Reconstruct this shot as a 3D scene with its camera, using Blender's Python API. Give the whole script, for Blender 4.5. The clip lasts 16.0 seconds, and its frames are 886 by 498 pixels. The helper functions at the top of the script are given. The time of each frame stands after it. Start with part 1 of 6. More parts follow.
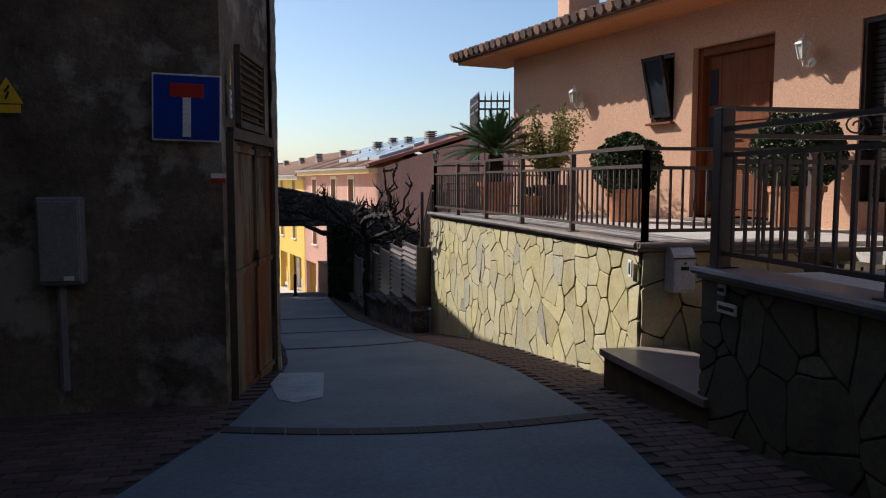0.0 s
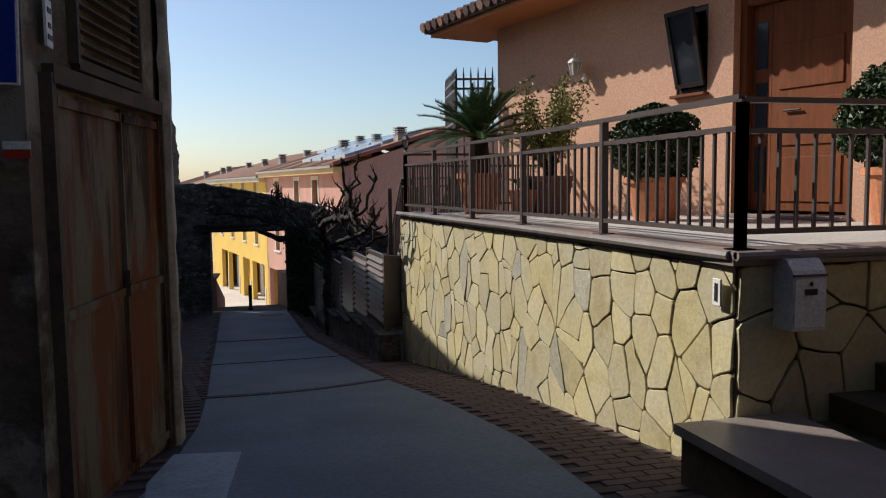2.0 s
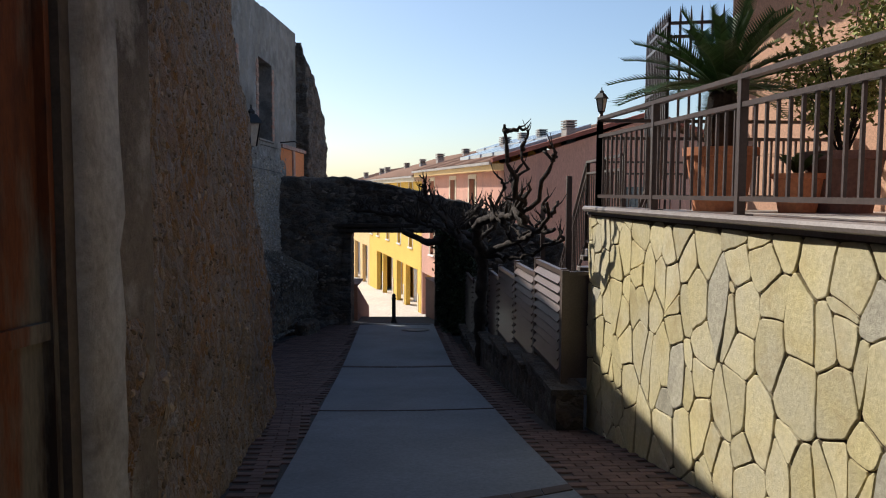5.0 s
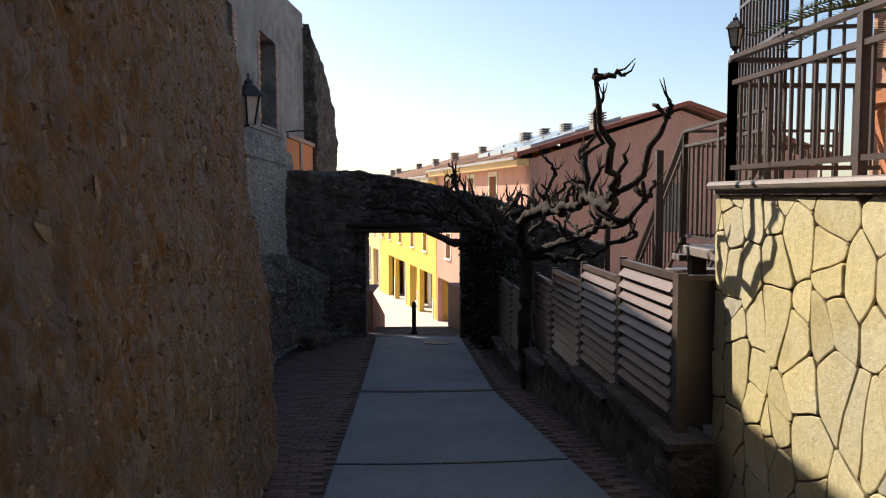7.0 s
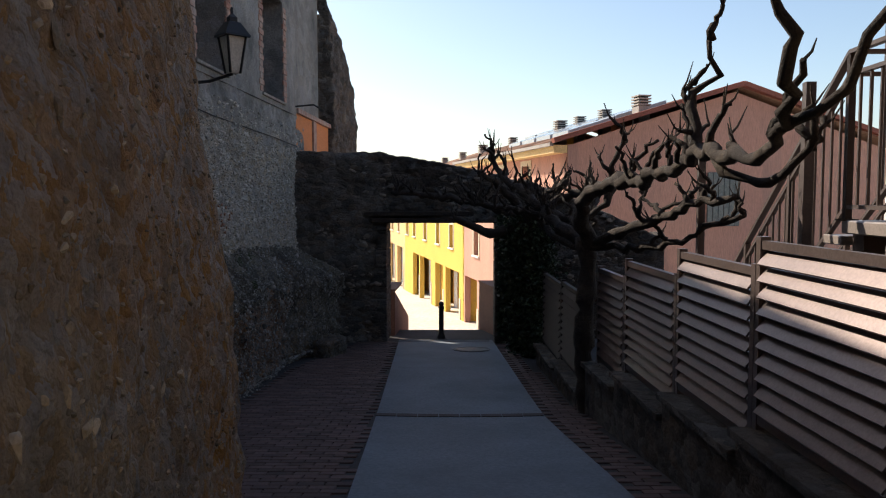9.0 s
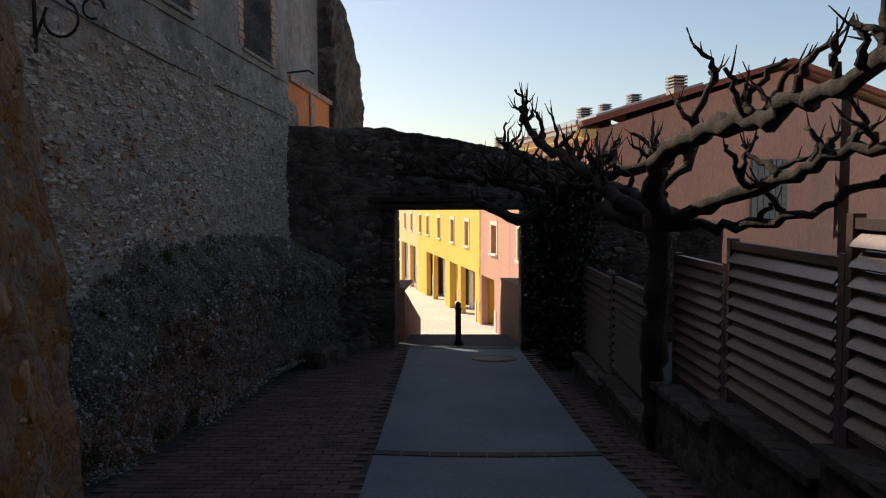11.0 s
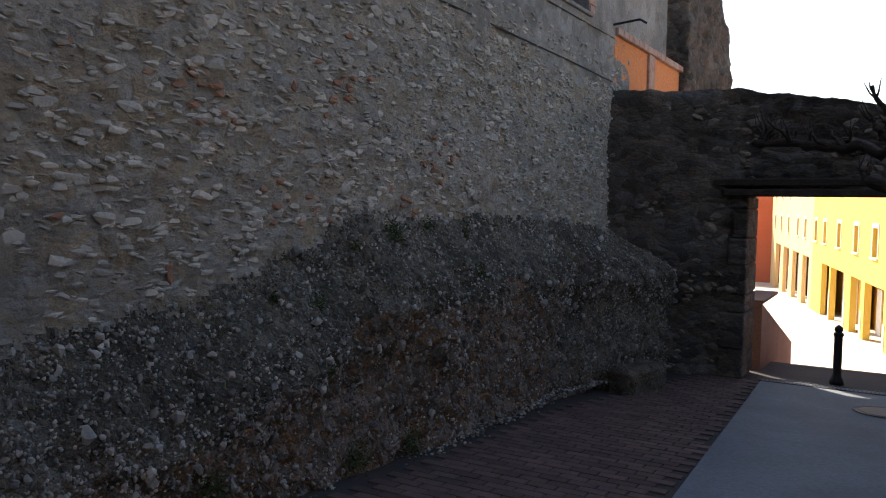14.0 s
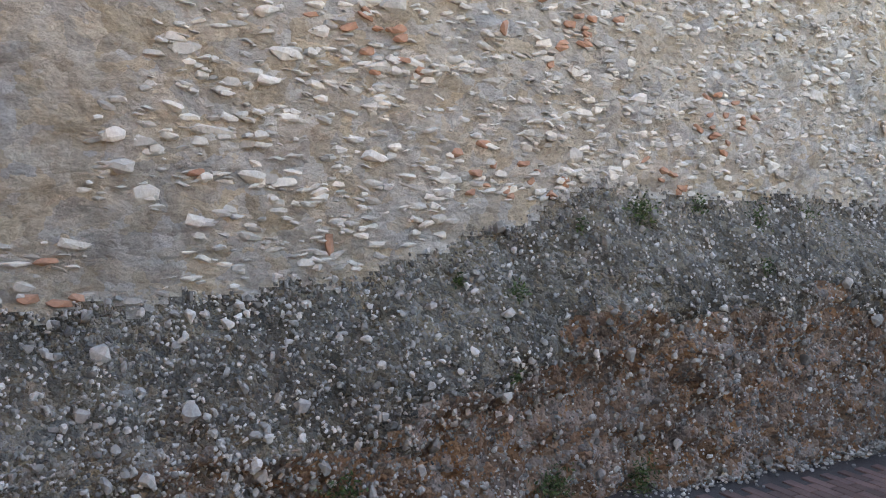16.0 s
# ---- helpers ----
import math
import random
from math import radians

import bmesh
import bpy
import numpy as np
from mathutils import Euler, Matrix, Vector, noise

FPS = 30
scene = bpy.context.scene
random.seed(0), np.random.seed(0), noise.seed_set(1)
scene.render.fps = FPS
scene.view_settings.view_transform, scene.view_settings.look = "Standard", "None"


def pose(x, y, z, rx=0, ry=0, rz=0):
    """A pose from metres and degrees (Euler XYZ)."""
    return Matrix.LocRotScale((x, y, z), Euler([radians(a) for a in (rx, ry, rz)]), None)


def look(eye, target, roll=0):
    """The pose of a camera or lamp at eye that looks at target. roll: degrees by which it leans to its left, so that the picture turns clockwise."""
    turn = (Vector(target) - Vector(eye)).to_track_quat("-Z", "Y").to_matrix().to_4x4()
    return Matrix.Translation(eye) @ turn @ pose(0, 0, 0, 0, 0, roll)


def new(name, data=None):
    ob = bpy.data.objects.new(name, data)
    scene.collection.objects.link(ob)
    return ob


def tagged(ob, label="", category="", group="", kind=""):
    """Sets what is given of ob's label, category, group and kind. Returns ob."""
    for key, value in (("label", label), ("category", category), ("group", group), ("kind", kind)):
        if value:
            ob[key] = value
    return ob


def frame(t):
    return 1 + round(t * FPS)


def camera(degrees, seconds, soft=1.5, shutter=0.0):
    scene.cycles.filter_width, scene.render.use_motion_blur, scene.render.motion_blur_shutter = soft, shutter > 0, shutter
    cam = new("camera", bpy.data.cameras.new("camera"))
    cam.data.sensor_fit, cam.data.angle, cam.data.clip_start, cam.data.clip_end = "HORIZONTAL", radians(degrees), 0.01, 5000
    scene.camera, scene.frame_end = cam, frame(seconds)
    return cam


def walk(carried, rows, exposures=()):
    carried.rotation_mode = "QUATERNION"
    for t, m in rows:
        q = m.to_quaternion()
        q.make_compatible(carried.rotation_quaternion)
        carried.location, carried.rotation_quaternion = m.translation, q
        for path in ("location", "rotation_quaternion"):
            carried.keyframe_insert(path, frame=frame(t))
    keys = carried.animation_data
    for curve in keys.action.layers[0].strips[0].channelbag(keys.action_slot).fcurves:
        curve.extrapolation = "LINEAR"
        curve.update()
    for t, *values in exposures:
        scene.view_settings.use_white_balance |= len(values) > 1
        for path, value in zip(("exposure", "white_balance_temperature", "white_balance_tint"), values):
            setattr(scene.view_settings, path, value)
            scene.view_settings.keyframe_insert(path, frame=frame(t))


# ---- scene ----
cam = camera(60.3, 16.0, 1.1)
EXPOSURES = [(0, 0.55, 6100, 10), (3, 0.32, 6200, 10), (5, 0.65, 6300, 10), (7.3, 1.05, 6900, 11), (8, 1.05, 6900, 11), (9.2, 1.0, 6900, 11), (11.3, 0.6, 7400, 12), (12.5, 0.5, 7500, 12), (13.5, 1.25, 7300, 13), (14.0, 1.75, 7400, 12), (14.5, 2.6, 7600, 12), (15.0, 3.6, 7900, 12), (15.5, 4.0, 8100, 12), (16.0, 4.05, 8200, 12)]
PATH = [
    (0, (0.053, -0.683, 1.519), (0.459, 1.267, 1.345), -0.0),
    (0.5, (0.124, -0.04, 1.481), (0.6, 1.895, 1.309), -0.1),
    (1, (0.263, 0.588, 1.453), (0.743, 2.522, 1.283), -0.2),
    (1.5, (0.391, 1.227, 1.396), (0.875, 3.161, 1.23), -0.2),
    (2, (0.555, 1.807, 1.373), (1.033, 3.742, 1.206), -0.7),
    (2.5, (0.719, 2.436, 1.327), (1.18, 4.375, 1.162), -0.5),
    (3, (0.827, 3.019, 1.282), (1.224, 4.973, 1.12), -0.4),
    (3.5, (0.89, 3.629, 1.24), (1.193, 5.6, 1.08), -0.2),
    (4, (0.931, 4.195, 1.25), (1.151, 6.177, 1.094), -0.3),
    (4.5, (0.952, 4.718, 1.215), (1.077, 6.708, 1.063), -0.2),
    (5, (0.919, 5.293, 1.131), (0.992, 7.286, 0.982), 0.3),
    (7.5, (0.539, 7.939, 0.854), (0.581, 9.934, 0.718), -0.2),
    (8, (0.511, 8.48, 0.78), (0.53, 10.476, 0.643), -0.1),
    (8.5, (0.524, 9.025, 0.701), (0.524, 11.021, 0.565), -0.3),
    (9, (0.515, 9.561, 0.628), (0.501, 11.557, 0.49), -0.1),
    (11.5, (0.434, 12.17, 0.25), (0.353, 14.164, 0.118), -0.4),
    (12, (0.445, 12.629, 0.195), (0.276, 14.618, 0.064), -0.4),
    (12.5, (0.494, 13.037, 0.121), (0.19, 15.01, -0.008), -0.4),
    (13, (0.585, 13.429, 0.059), (0.064, 15.356, -0.062), -0.2),
    (13.5, (0.649, 13.775, 0.028), (-0.166, 15.598, -0.088), 0.3),
    (14, (0.75, 14.086, 0.01), (-0.239, 15.82, -0.117), 0.8),
    (14.5, (0.744, 14.394, -0.056), (-0.411, 16.023, -0.18), 1.1),
    (15, (0.734, 14.709, -0.042), (-0.658, 16.138, -0.182), 1.5),
    (15.5, (0.778, 15.055, -0.033), (-0.76, 16.322, -0.2), 1.9),
    (16, (0.802, 15.375, -0.06), (-0.871, 16.455, -0.252), 2.2),
]
walk(cam, [(t, look(eye, target, roll)) for t, eye, target, roll in PATH], EXPOSURES)

# ---- light ----
SUN_FROM = Vector((-1.35, 1.30, 1.435)).normalized()
world = bpy.data.worlds.new("world")
scene.world = world
world.use_nodes = True
wn = world.node_tree.nodes
sky = wn.new("ShaderNodeTexSky")
sky.sky_type, sky.sun_disc = "NISHITA", False
sky.sun_elevation = math.asin(SUN_FROM.z)
sky.sun_rotation = math.atan2(SUN_FROM.x, SUN_FROM.y)
sky.air_density, sky.dust_density, sky.ozone_density = 1.0, 1.0, 2.0
wn["Background"].inputs[1].default_value = 0.09
world.node_tree.links.new(sky.outputs[0], wn["Background"].inputs[0])
sun = new("sun", bpy.data.lights.new("sun", "SUN"))
sun.data.energy, sun.data.angle, sun.data.color = 4.0, radians(0.5), (1.0, 0.93, 0.82)
sun.matrix_world = look(SUN_FROM * 60, (0, 0, 0))


# ---- materials ----
def mat(name, a, b, scale=3.0, fine=40.0, rough=0.85, bump=0.3, depth=0.02, metal=0.0, stain=None, stain_amount=0.5, stain_scale=0.7, stretch=(1, 1, 1), vary=0.0, island=0.0, spec=0.3, cells_scale=0.0, cells_amount=0.35, cells_depth=0.5, contrast=0.15, stain_edge=0.16, grain=0.26):
    m = bpy.data.materials.new(name)
    m.use_nodes = True
    nt, n = m.node_tree, m.node_tree.nodes
    bs = n["Principled BSDF"]
    lk = nt.links.new
    geo = n.new("ShaderNodeNewGeometry")
    mp = n.new("ShaderNodeMapping")
    mp.inputs["Scale"].default_value = stretch
    lk(geo.outputs["Position"], mp.inputs[0])
    def noise_tex(sc, detail=6, r=0.6):
        t = n.new("ShaderNodeTexNoise")
        t.inputs["Scale"].default_value, t.inputs["Detail"].default_value, t.inputs["Roughness"].default_value = sc, detail, r
        lk(mp.outputs[0], t.inputs["Vector"])
        return t
    def ramp(src, lo, hi):
        r = n.new("ShaderNodeMapRange")
        r.inputs[1].default_value, r.inputs[2].default_value = lo, hi
        lk(src, r.inputs[0])
        return r.outputs[0]
    def mixc(f, x, y, kind="MIX"):
        mx = n.new("ShaderNodeMix")
        mx.data_type, mx.blend_type = "RGBA", kind
        for val, i in ((f, 0), (x, 6), (y, 7)):
            if isinstance(val, (int, float)):
                mx.inputs[i].default_value = val
            elif isinstance(val, tuple):
                mx.inputs[i].default_value = (*val, 1)
            else:
                lk(val, mx.inputs[i])
        return mx.outputs[2]
    big, small = noise_tex(scale), noise_tex(fine, 8, 0.7)
    col = mixc(ramp(big.outputs[0], 0.5 - contrast, 0.5 + contrast), a, b)
    grey = n.new("ShaderNodeMapRange")
    grey.inputs[1].default_value, grey.inputs[2].default_value, grey.inputs[3].default_value, grey.inputs[4].default_value = 0.3, 0.7, 1 - grain, 1 + grain
    lk(small.outputs[0], grey.inputs[0])
    comb = n.new("ShaderNodeCombineColor")
    for i in range(3):
        lk(grey.outputs[0], comb.inputs[i])
    col = mixc(1.0, col, comb.outputs[0], "MULTIPLY")
    if stain:
        st = noise_tex(stain_scale, 10, 0.65)
        f = n.new("ShaderNodeMath")
        f.operation = "MULTIPLY"
        lk(ramp(st.outputs[0], 0.52, 0.52 + stain_edge), f.inputs[0])
        f.inputs[1].default_value = stain_amount
        col = mixc(f.outputs[0], col, stain)
    vor = None
    if cells_scale:
        wob = n.new("ShaderNodeVectorMath")
        wob.operation = "MULTIPLY_ADD"
        nz = noise_tex(cells_scale * 0.7, 3)
        lk(nz.outputs["Color"], wob.inputs[0])
        wob.inputs[1].default_value = (0.25, 0.25, 0.25)
        lk(mp.outputs[0], wob.inputs[2])
        vor = n.new("ShaderNodeTexVoronoi")
        vor.inputs["Scale"].default_value = cells_scale
        lk(wob.outputs[0], vor.inputs["Vector"])
        sep = n.new("ShaderNodeSeparateColor")
        lk(vor.outputs["Color"], sep.inputs[0])
        vv = n.new("ShaderNodeMapRange")
        vv.inputs[3].default_value, vv.inputs[4].default_value = 1 - cells_amount, 1 + cells_amount
        lk(sep.outputs[0], vv.inputs[0])
        h2 = n.new("ShaderNodeHueSaturation")
        lk(vv.outputs[0], h2.inputs["Value"])
        sat = n.new("ShaderNodeMapRange")
        sat.inputs[3].default_value, sat.inputs[4].default_value = 0.5, 1.5
        lk(sep.outputs[1], sat.inputs[0])
        lk(sat.outputs[0], h2.inputs["Saturation"])
        lk(col, h2.inputs["Color"])
        col = h2.outputs[0]
    if vary or island:
        src = n.new("ShaderNodeObjectInfo").outputs["Random"] if vary else geo.outputs["Random Per Island"]
        v = n.new("ShaderNodeMapRange")
        v.inputs[3].default_value, v.inputs[4].default_value = 1 - (vary or island), 1 + (vary or island)
        lk(src, v.inputs[0])
        hs = n.new("ShaderNodeHueSaturation")
        lk(v.outputs[0], hs.inputs["Value"])
        lk(col, hs.inputs["Color"])
        col = hs.outputs[0]
    lk(col, bs.inputs["Base Color"])
    bs.inputs["Roughness"].default_value, bs.inputs["Metallic"].default_value = rough, metal
    bs.inputs["Specular IOR Level"].default_value = spec
    if bump:
        add = n.new("ShaderNodeMath")
        lk(big.outputs[0], add.inputs[0])
        lk(small.outputs[0], add.inputs[1])
        if vor:
            sub = n.new("ShaderNodeMath")
            sub.operation = "MULTIPLY_ADD"
            lk(vor.outputs["Distance"], sub.inputs[0])
            sub.inputs[1].default_value = -cells_depth * 2
            lk(add.outputs[0], sub.inputs[2])
            add = sub
        bp = n.new("ShaderNodeBump")
        bp.inputs["Strength"].default_value, bp.inputs["Distance"].default_value = bump, depth
        lk(add.outputs[0], bp.inputs["Height"])
        lk(bp.outputs[0], bs.inputs["Normal"])
    return m


def plain(name, c, rough=0.5, metal=0.0):
    return mat(name, c, tuple(x * 0.85 for x in c), 6, 60, rough, 0.08, 0.003, metal)


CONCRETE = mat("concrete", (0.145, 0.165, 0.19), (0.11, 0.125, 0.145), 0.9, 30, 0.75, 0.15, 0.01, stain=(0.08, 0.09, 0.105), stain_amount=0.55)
PAVING = mat("paving_joint", (0.05, 0.043, 0.042), (0.035, 0.03, 0.03), 2, 50, 0.9, 0.3)
BRICK_PAVE = mat("paving_brick", (0.115, 0.070, 0.060), (0.078, 0.051, 0.047), 5, 60, 0.85, 0.3, 0.006, island=0.3)
BAND = mat("band_brick", (0.075, 0.058, 0.056), (0.055, 0.045, 0.045), 5, 60, 0.85, 0.3, 0.006, island=0.2)
OLD_PLASTER = mat("old_plaster", (0.165, 0.132, 0.096), (0.085, 0.067, 0.05), 0.9, 18, 0.92, 0.7, 0.03, stain=(0.34, 0.31, 0.26), stain_amount=0.7, stain_scale=1.7, contrast=0.08, stain_edge=0.08)
EARTH_PLASTER = mat("earth_plaster", (0.26, 0.20, 0.145), (0.27, 0.175, 0.11), 0.5, 14, 0.95, 1.0, 0.06, stain=(0.12, 0.098, 0.078), stain_amount=0.6, stain_scale=1.3, cells_scale=14, cells_amount=0.14, cells_depth=0.3, contrast=0.09, stain_edge=0.14)
RUBBLE_MORTAR = mat("rubble_mortar", (0.33, 0.297, 0.255), (0.355, 0.305, 0.248), 0.6, 22, 0.95, 1.0, 0.04, stain=(0.19, 0.18, 0.165), stain_amount=0.6, stain_scale=1.6, stretch=(1, 1, 1.4), cells_scale=9, cells_amount=0.16, cells_depth=0.3)
SOIL = mat("red_soil", (0.26, 0.175, 0.128), (0.18, 0.128, 0.10), 1.2, 25, 0.95, 1.0, 0.05, cells_scale=14, cells_amount=0.35, cells_depth=0.6)
GREY_RENDER = mat("grey_render", (0.28, 0.265, 0.245), (0.20, 0.19, 0.178), 0.8, 25, 0.92, 0.6, 0.03, stain=(0.09, 0.09, 0.09), stain_amount=0.7, stain_scale=1.4, cells_scale=5, cells_amount=0.15, cells_depth=0.2)
ARCH_STONE = mat("arch_stone", (0.12, 0.10, 0.085), (0.062, 0.052, 0.045), 1.3, 20, 0.95, 1.0, 0.06, stain=(0.19, 0.18, 0.165), stain_amount=0.5, stretch=(1, 1, 1.6), cells_scale=6, cells_amount=0.35, cells_depth=0.5)
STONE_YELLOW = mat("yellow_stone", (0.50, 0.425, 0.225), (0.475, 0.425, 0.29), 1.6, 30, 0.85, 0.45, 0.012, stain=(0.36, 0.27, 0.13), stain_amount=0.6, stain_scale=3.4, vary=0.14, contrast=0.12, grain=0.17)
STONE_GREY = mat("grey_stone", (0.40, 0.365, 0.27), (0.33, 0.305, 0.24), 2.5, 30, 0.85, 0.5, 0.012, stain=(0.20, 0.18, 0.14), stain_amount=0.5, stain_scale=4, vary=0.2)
# darker copy of the wall stone; the lower terrace's shade is in its colour
STONE_SHADY = mat("shaded_yellow_stone", (0.17, 0.145, 0.09), (0.12, 0.105, 0.075), 2.0, 30, 0.85, 0.5, 0.012, stain=(0.07, 0.06, 0.045), stain_amount=0.6, stain_scale=2.5, vary=0.25)
JOINT = mat("stone_joint", (0.115, 0.085, 0.05), (0.075, 0.055, 0.034), 5, 60, 0.95, 0.4)
COPING = mat("coping_stone", (0.27, 0.225, 0.20), (0.21, 0.175, 0.16), 4, 60, 0.35, 0.1, 0.003, spec=0.5)
SALMON = mat("salmon_plaster", (0.62, 0.36, 0.24), (0.57, 0.33, 0.22), 0.8, 45, 0.9, 0.35, 0.01, stain=(0.52, 0.31, 0.21), stain_amount=0.4)
TERRACE = mat("terrace_tile", (0.52, 0.47, 0.42), (0.44, 0.40, 0.36), 2, 30, 0.6, 0.1)
RAIL = mat("brown_metal", (0.095, 0.072, 0.066), (0.075, 0.058, 0.054), 5, 60, 0.38, 0.1, 0.002, spec=0.5)
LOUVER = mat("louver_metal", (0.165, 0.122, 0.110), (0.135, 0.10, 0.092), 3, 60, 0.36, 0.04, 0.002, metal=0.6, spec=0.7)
# same fence metal, darkened and dulled to carry the shade near the tree
LOUVER_SHADED = mat("shaded_louver_metal", (0.045, 0.035, 0.033), (0.034, 0.027, 0.026), 3, 60, 0.62, 0.04, 0.002, spec=0.2)
TILE = mat("roof_tile", (0.36, 0.20, 0.13), (0.27, 0.16, 0.11), 2, 25, 0.9, 0.4, 0.02, island=0.2)
DARK_TILE = mat("dark_tile", (0.10, 0.06, 0.05), (0.16, 0.10, 0.08), 2, 25, 0.9, 0.4, 0.02)
YELLOW = mat("yellow_plaster", (0.72, 0.47, 0.10), (0.66, 0.43, 0.09), 0.4, 30, 0.9, 0.15, 0.01)
CREAM = mat("cream_plaster", (0.72, 0.50, 0.24), (0.66, 0.46, 0.22), 0.4, 30, 0.9, 0.15, 0.01)
PINK = mat("pink_plaster", (0.56, 0.30, 0.22), (0.50, 0.265, 0.20), 0.35, 30, 0.9, 0.15, 0.01, stain=(0.30, 0.19, 0.16), stain_amount=0.45, stain_scale=0.8, stretch=(1.6, 1.6, 0.18))
REDWALL = mat("red_plaster", (0.55, 0.14, 0.07), (0.50, 0.12, 0.06), 0.4, 30, 0.9, 0.15, 0.01)
ORANGE = mat("orange_plaster", (0.66, 0.24, 0.09), (0.58, 0.21, 0.08), 0.7, 30, 0.9, 0.2, 0.01)
BROWNWALL = mat("brown_wall", (0.24, 0.13, 0.10), (0.19, 0.10, 0.08), 1, 30, 0.9, 0.2, 0.01)
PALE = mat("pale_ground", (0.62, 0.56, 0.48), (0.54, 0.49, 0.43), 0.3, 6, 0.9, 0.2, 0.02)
WHITE = plain("white_paint", (0.75, 0.73, 0.70), 0.5)
DARK = plain("dark_metal", (0.02, 0.02, 0.022), 0.45)


# ---- helpers ----
def part(name, bm, material, parent=None, label="", smooth=False):
    me = bpy.data.meshes.new(name)
    bm.to_mesh(me)
    bm.free()
    for m in (material if isinstance(material, (list, tuple)) else [material]):
        me.materials.append(m)
    if smooth:
        for p in me.polygons:
            p.use_smooth = True
    ob = new(name, me)
    if parent:
        ob.parent = parent
    if label:
        ob["label"] = label
    return ob


def thing(name, label, category, group="", kind="", at=(0, 0, 0), rz=0):
    ob = new(name)
    ob.matrix_world = pose(*at, 0, 0, rz)
    return tagged(ob, label, category, group, kind)


def box(bm, x0, y0, z0, x1, y1, z1, bevel=0.0, m=None):
    got = bmesh.ops.create_cube(bm, size=1.0)
    vs = got["verts"]
    for v in vs:
        v.co = Vector((x0 + (v.co.x + 0.5) * (x1 - x0), y0 + (v.co.y + 0.5) * (y1 - y0), z0 + (v.co.z + 0.5) * (z1 - z0)))
    if bevel:
        es = list({e for v in vs for e in v.link_edges})
        r = bmesh.ops.bevel(bm, geom=es, offset=bevel, segments=1, affect="EDGES")
        vs = list({v for f in r["faces"] for v in f.verts} | {v for v in vs if v.is_valid})
    if m:
        bmesh.ops.transform(bm, matrix=m, verts=vs)
    return bm


def prism(bm, pts, z0, z1):
    """Upright prism over plan points; z0, z1 numbers or functions of (x, y)."""
    f0 = z0 if callable(z0) else (lambda x, y: z0)
    f1 = z1 if callable(z1) else (lambda x, y: z1)
    lo = [bm.verts.new((x, y, f0(x, y))) for x, y in pts]
    hi = [bm.verts.new((x, y, f1(x, y))) for x, y in pts]
    n = len(pts)
    bm.faces.new(hi)
    bm.faces.new(lo[::-1])
    for i in range(n):
        bm.faces.new((lo[i], lo[(i + 1) % n], hi[(i + 1) % n], hi[i]))
    bmesh.ops.recalc_face_normals(bm, faces=bm.faces[:])
    return bm


def strip_wall(bm, a, b, t, z0, z1):
    """Wall from a to b in plan, thickness t to the right of a->b."""
    d = (Vector(b) - Vector(a)).normalized()
    n = Vector((d.y, -d.x)) * t
    return prism(bm, [tuple(a), tuple(b), (b[0] + n.x, b[1] + n.y), (a[0] + n.x, a[1] + n.y)], z0, z1)


def interp(x, xs, ys):
    return float(np.interp(x, xs, ys))


GY = (-14, -0.5, 4, 7, 9.5, 12.2, 15, 17.7, 23.1, 25, 27)
GZ = (0.5, 0.12, -0.10, -0.42, -0.70, -1.12, -1.45, -1.77, -2.14, -2.27, -2.40)
# heights of the lower lane in its own plan, before it is laid into the world
LY, LZ = (13, 15, 20.6, 26.5, 29.1, 31.2), (-1.3, -1.70, -2.50, -2.72, -2.88, -2.95)


def placed(sx, sy, sz, turn, x, y, z):
    return Matrix.Translation((x, y, z)) @ Matrix.Rotation(turn, 4, "Z") @ Matrix.Diagonal((sx, sy, sz, 1))


# where each plan of the lower lane lies in the world
WALL_SITE = placed(0.7752, 0.8123, 0.7952, -0.0283, -0.2766, 1.2066, 0.17)
PASSAGE_SITE = placed(0.8155, 0.847, 0.877, -0.0307, -0.3426, 0.379, 0.2595)
GARDEN_SITE = placed(0.8172, 0.8077, 0.8098, -0.031, -0.2883, 1.161, 0.2194)
STREET_SITE = placed(0.9108, 0.8972, 0.9039, -0.0227, -0.2803, 0.9714, -0.0917)
LAID, KNOWN = [], set()


def begin():
    KNOWN.clear()
    KNOWN.update(o.name for o in bpy.data.objects)


def lay(site):
    """All things begun since begin() belong to this plan; they are moved into place at the end."""
    LAID.extend((o, site) for o in bpy.data.objects if o.name not in KNOWN and o.parent is None)


def zl(y):
    return interp(y, LY, LZ)


def zg(y):
    return sum(interp(y + d, GY, GZ) for d in (-1.2, -0.6, 0, 0.6, 1.2)) / 5


RIGHT_Y = (-14, 2.7, 4.06, 5.94, 6.6, 8.1, 9.9, 13, 15.2, 17.6, 24, 24.6)
RIGHT_X = (1.9, 1.95, 2.17, 2.27, 2.30, 2.17, 1.95, 1.84, 1.72, 1.55, 1.40, 1.38)
LEFT_Y = (-14, 0, 3.2, 4.7, 6.76, 8.1, 9.9, 13, 17.7, 23, 24.6)
LEFT_X = (-6, -2.6, -0.83, -0.34, -0.01, 0.07, 0.03, -0.11, -0.27, -0.42, -0.47)


# ---- ground ----
def sheet(name, x0, x1, ys, nx, z, material):
    bm = bmesh.new()
    rows = []
    for y in ys:
        l, r = (x0(y), x1(y)) if callable(x0) else (x0, x1)
        rows.append([bm.verts.new((l + (r - l) * i / nx, y, z(l + (r - l) * i / nx, y))) for i in range(nx + 1)])
    for a, b in zip(rows, rows[1:]):
        for i in range(nx):
            bm.faces.new((a[i], a[i + 1], b[i + 1], b[i]))
    return part(name, bm, material, smooth=True)


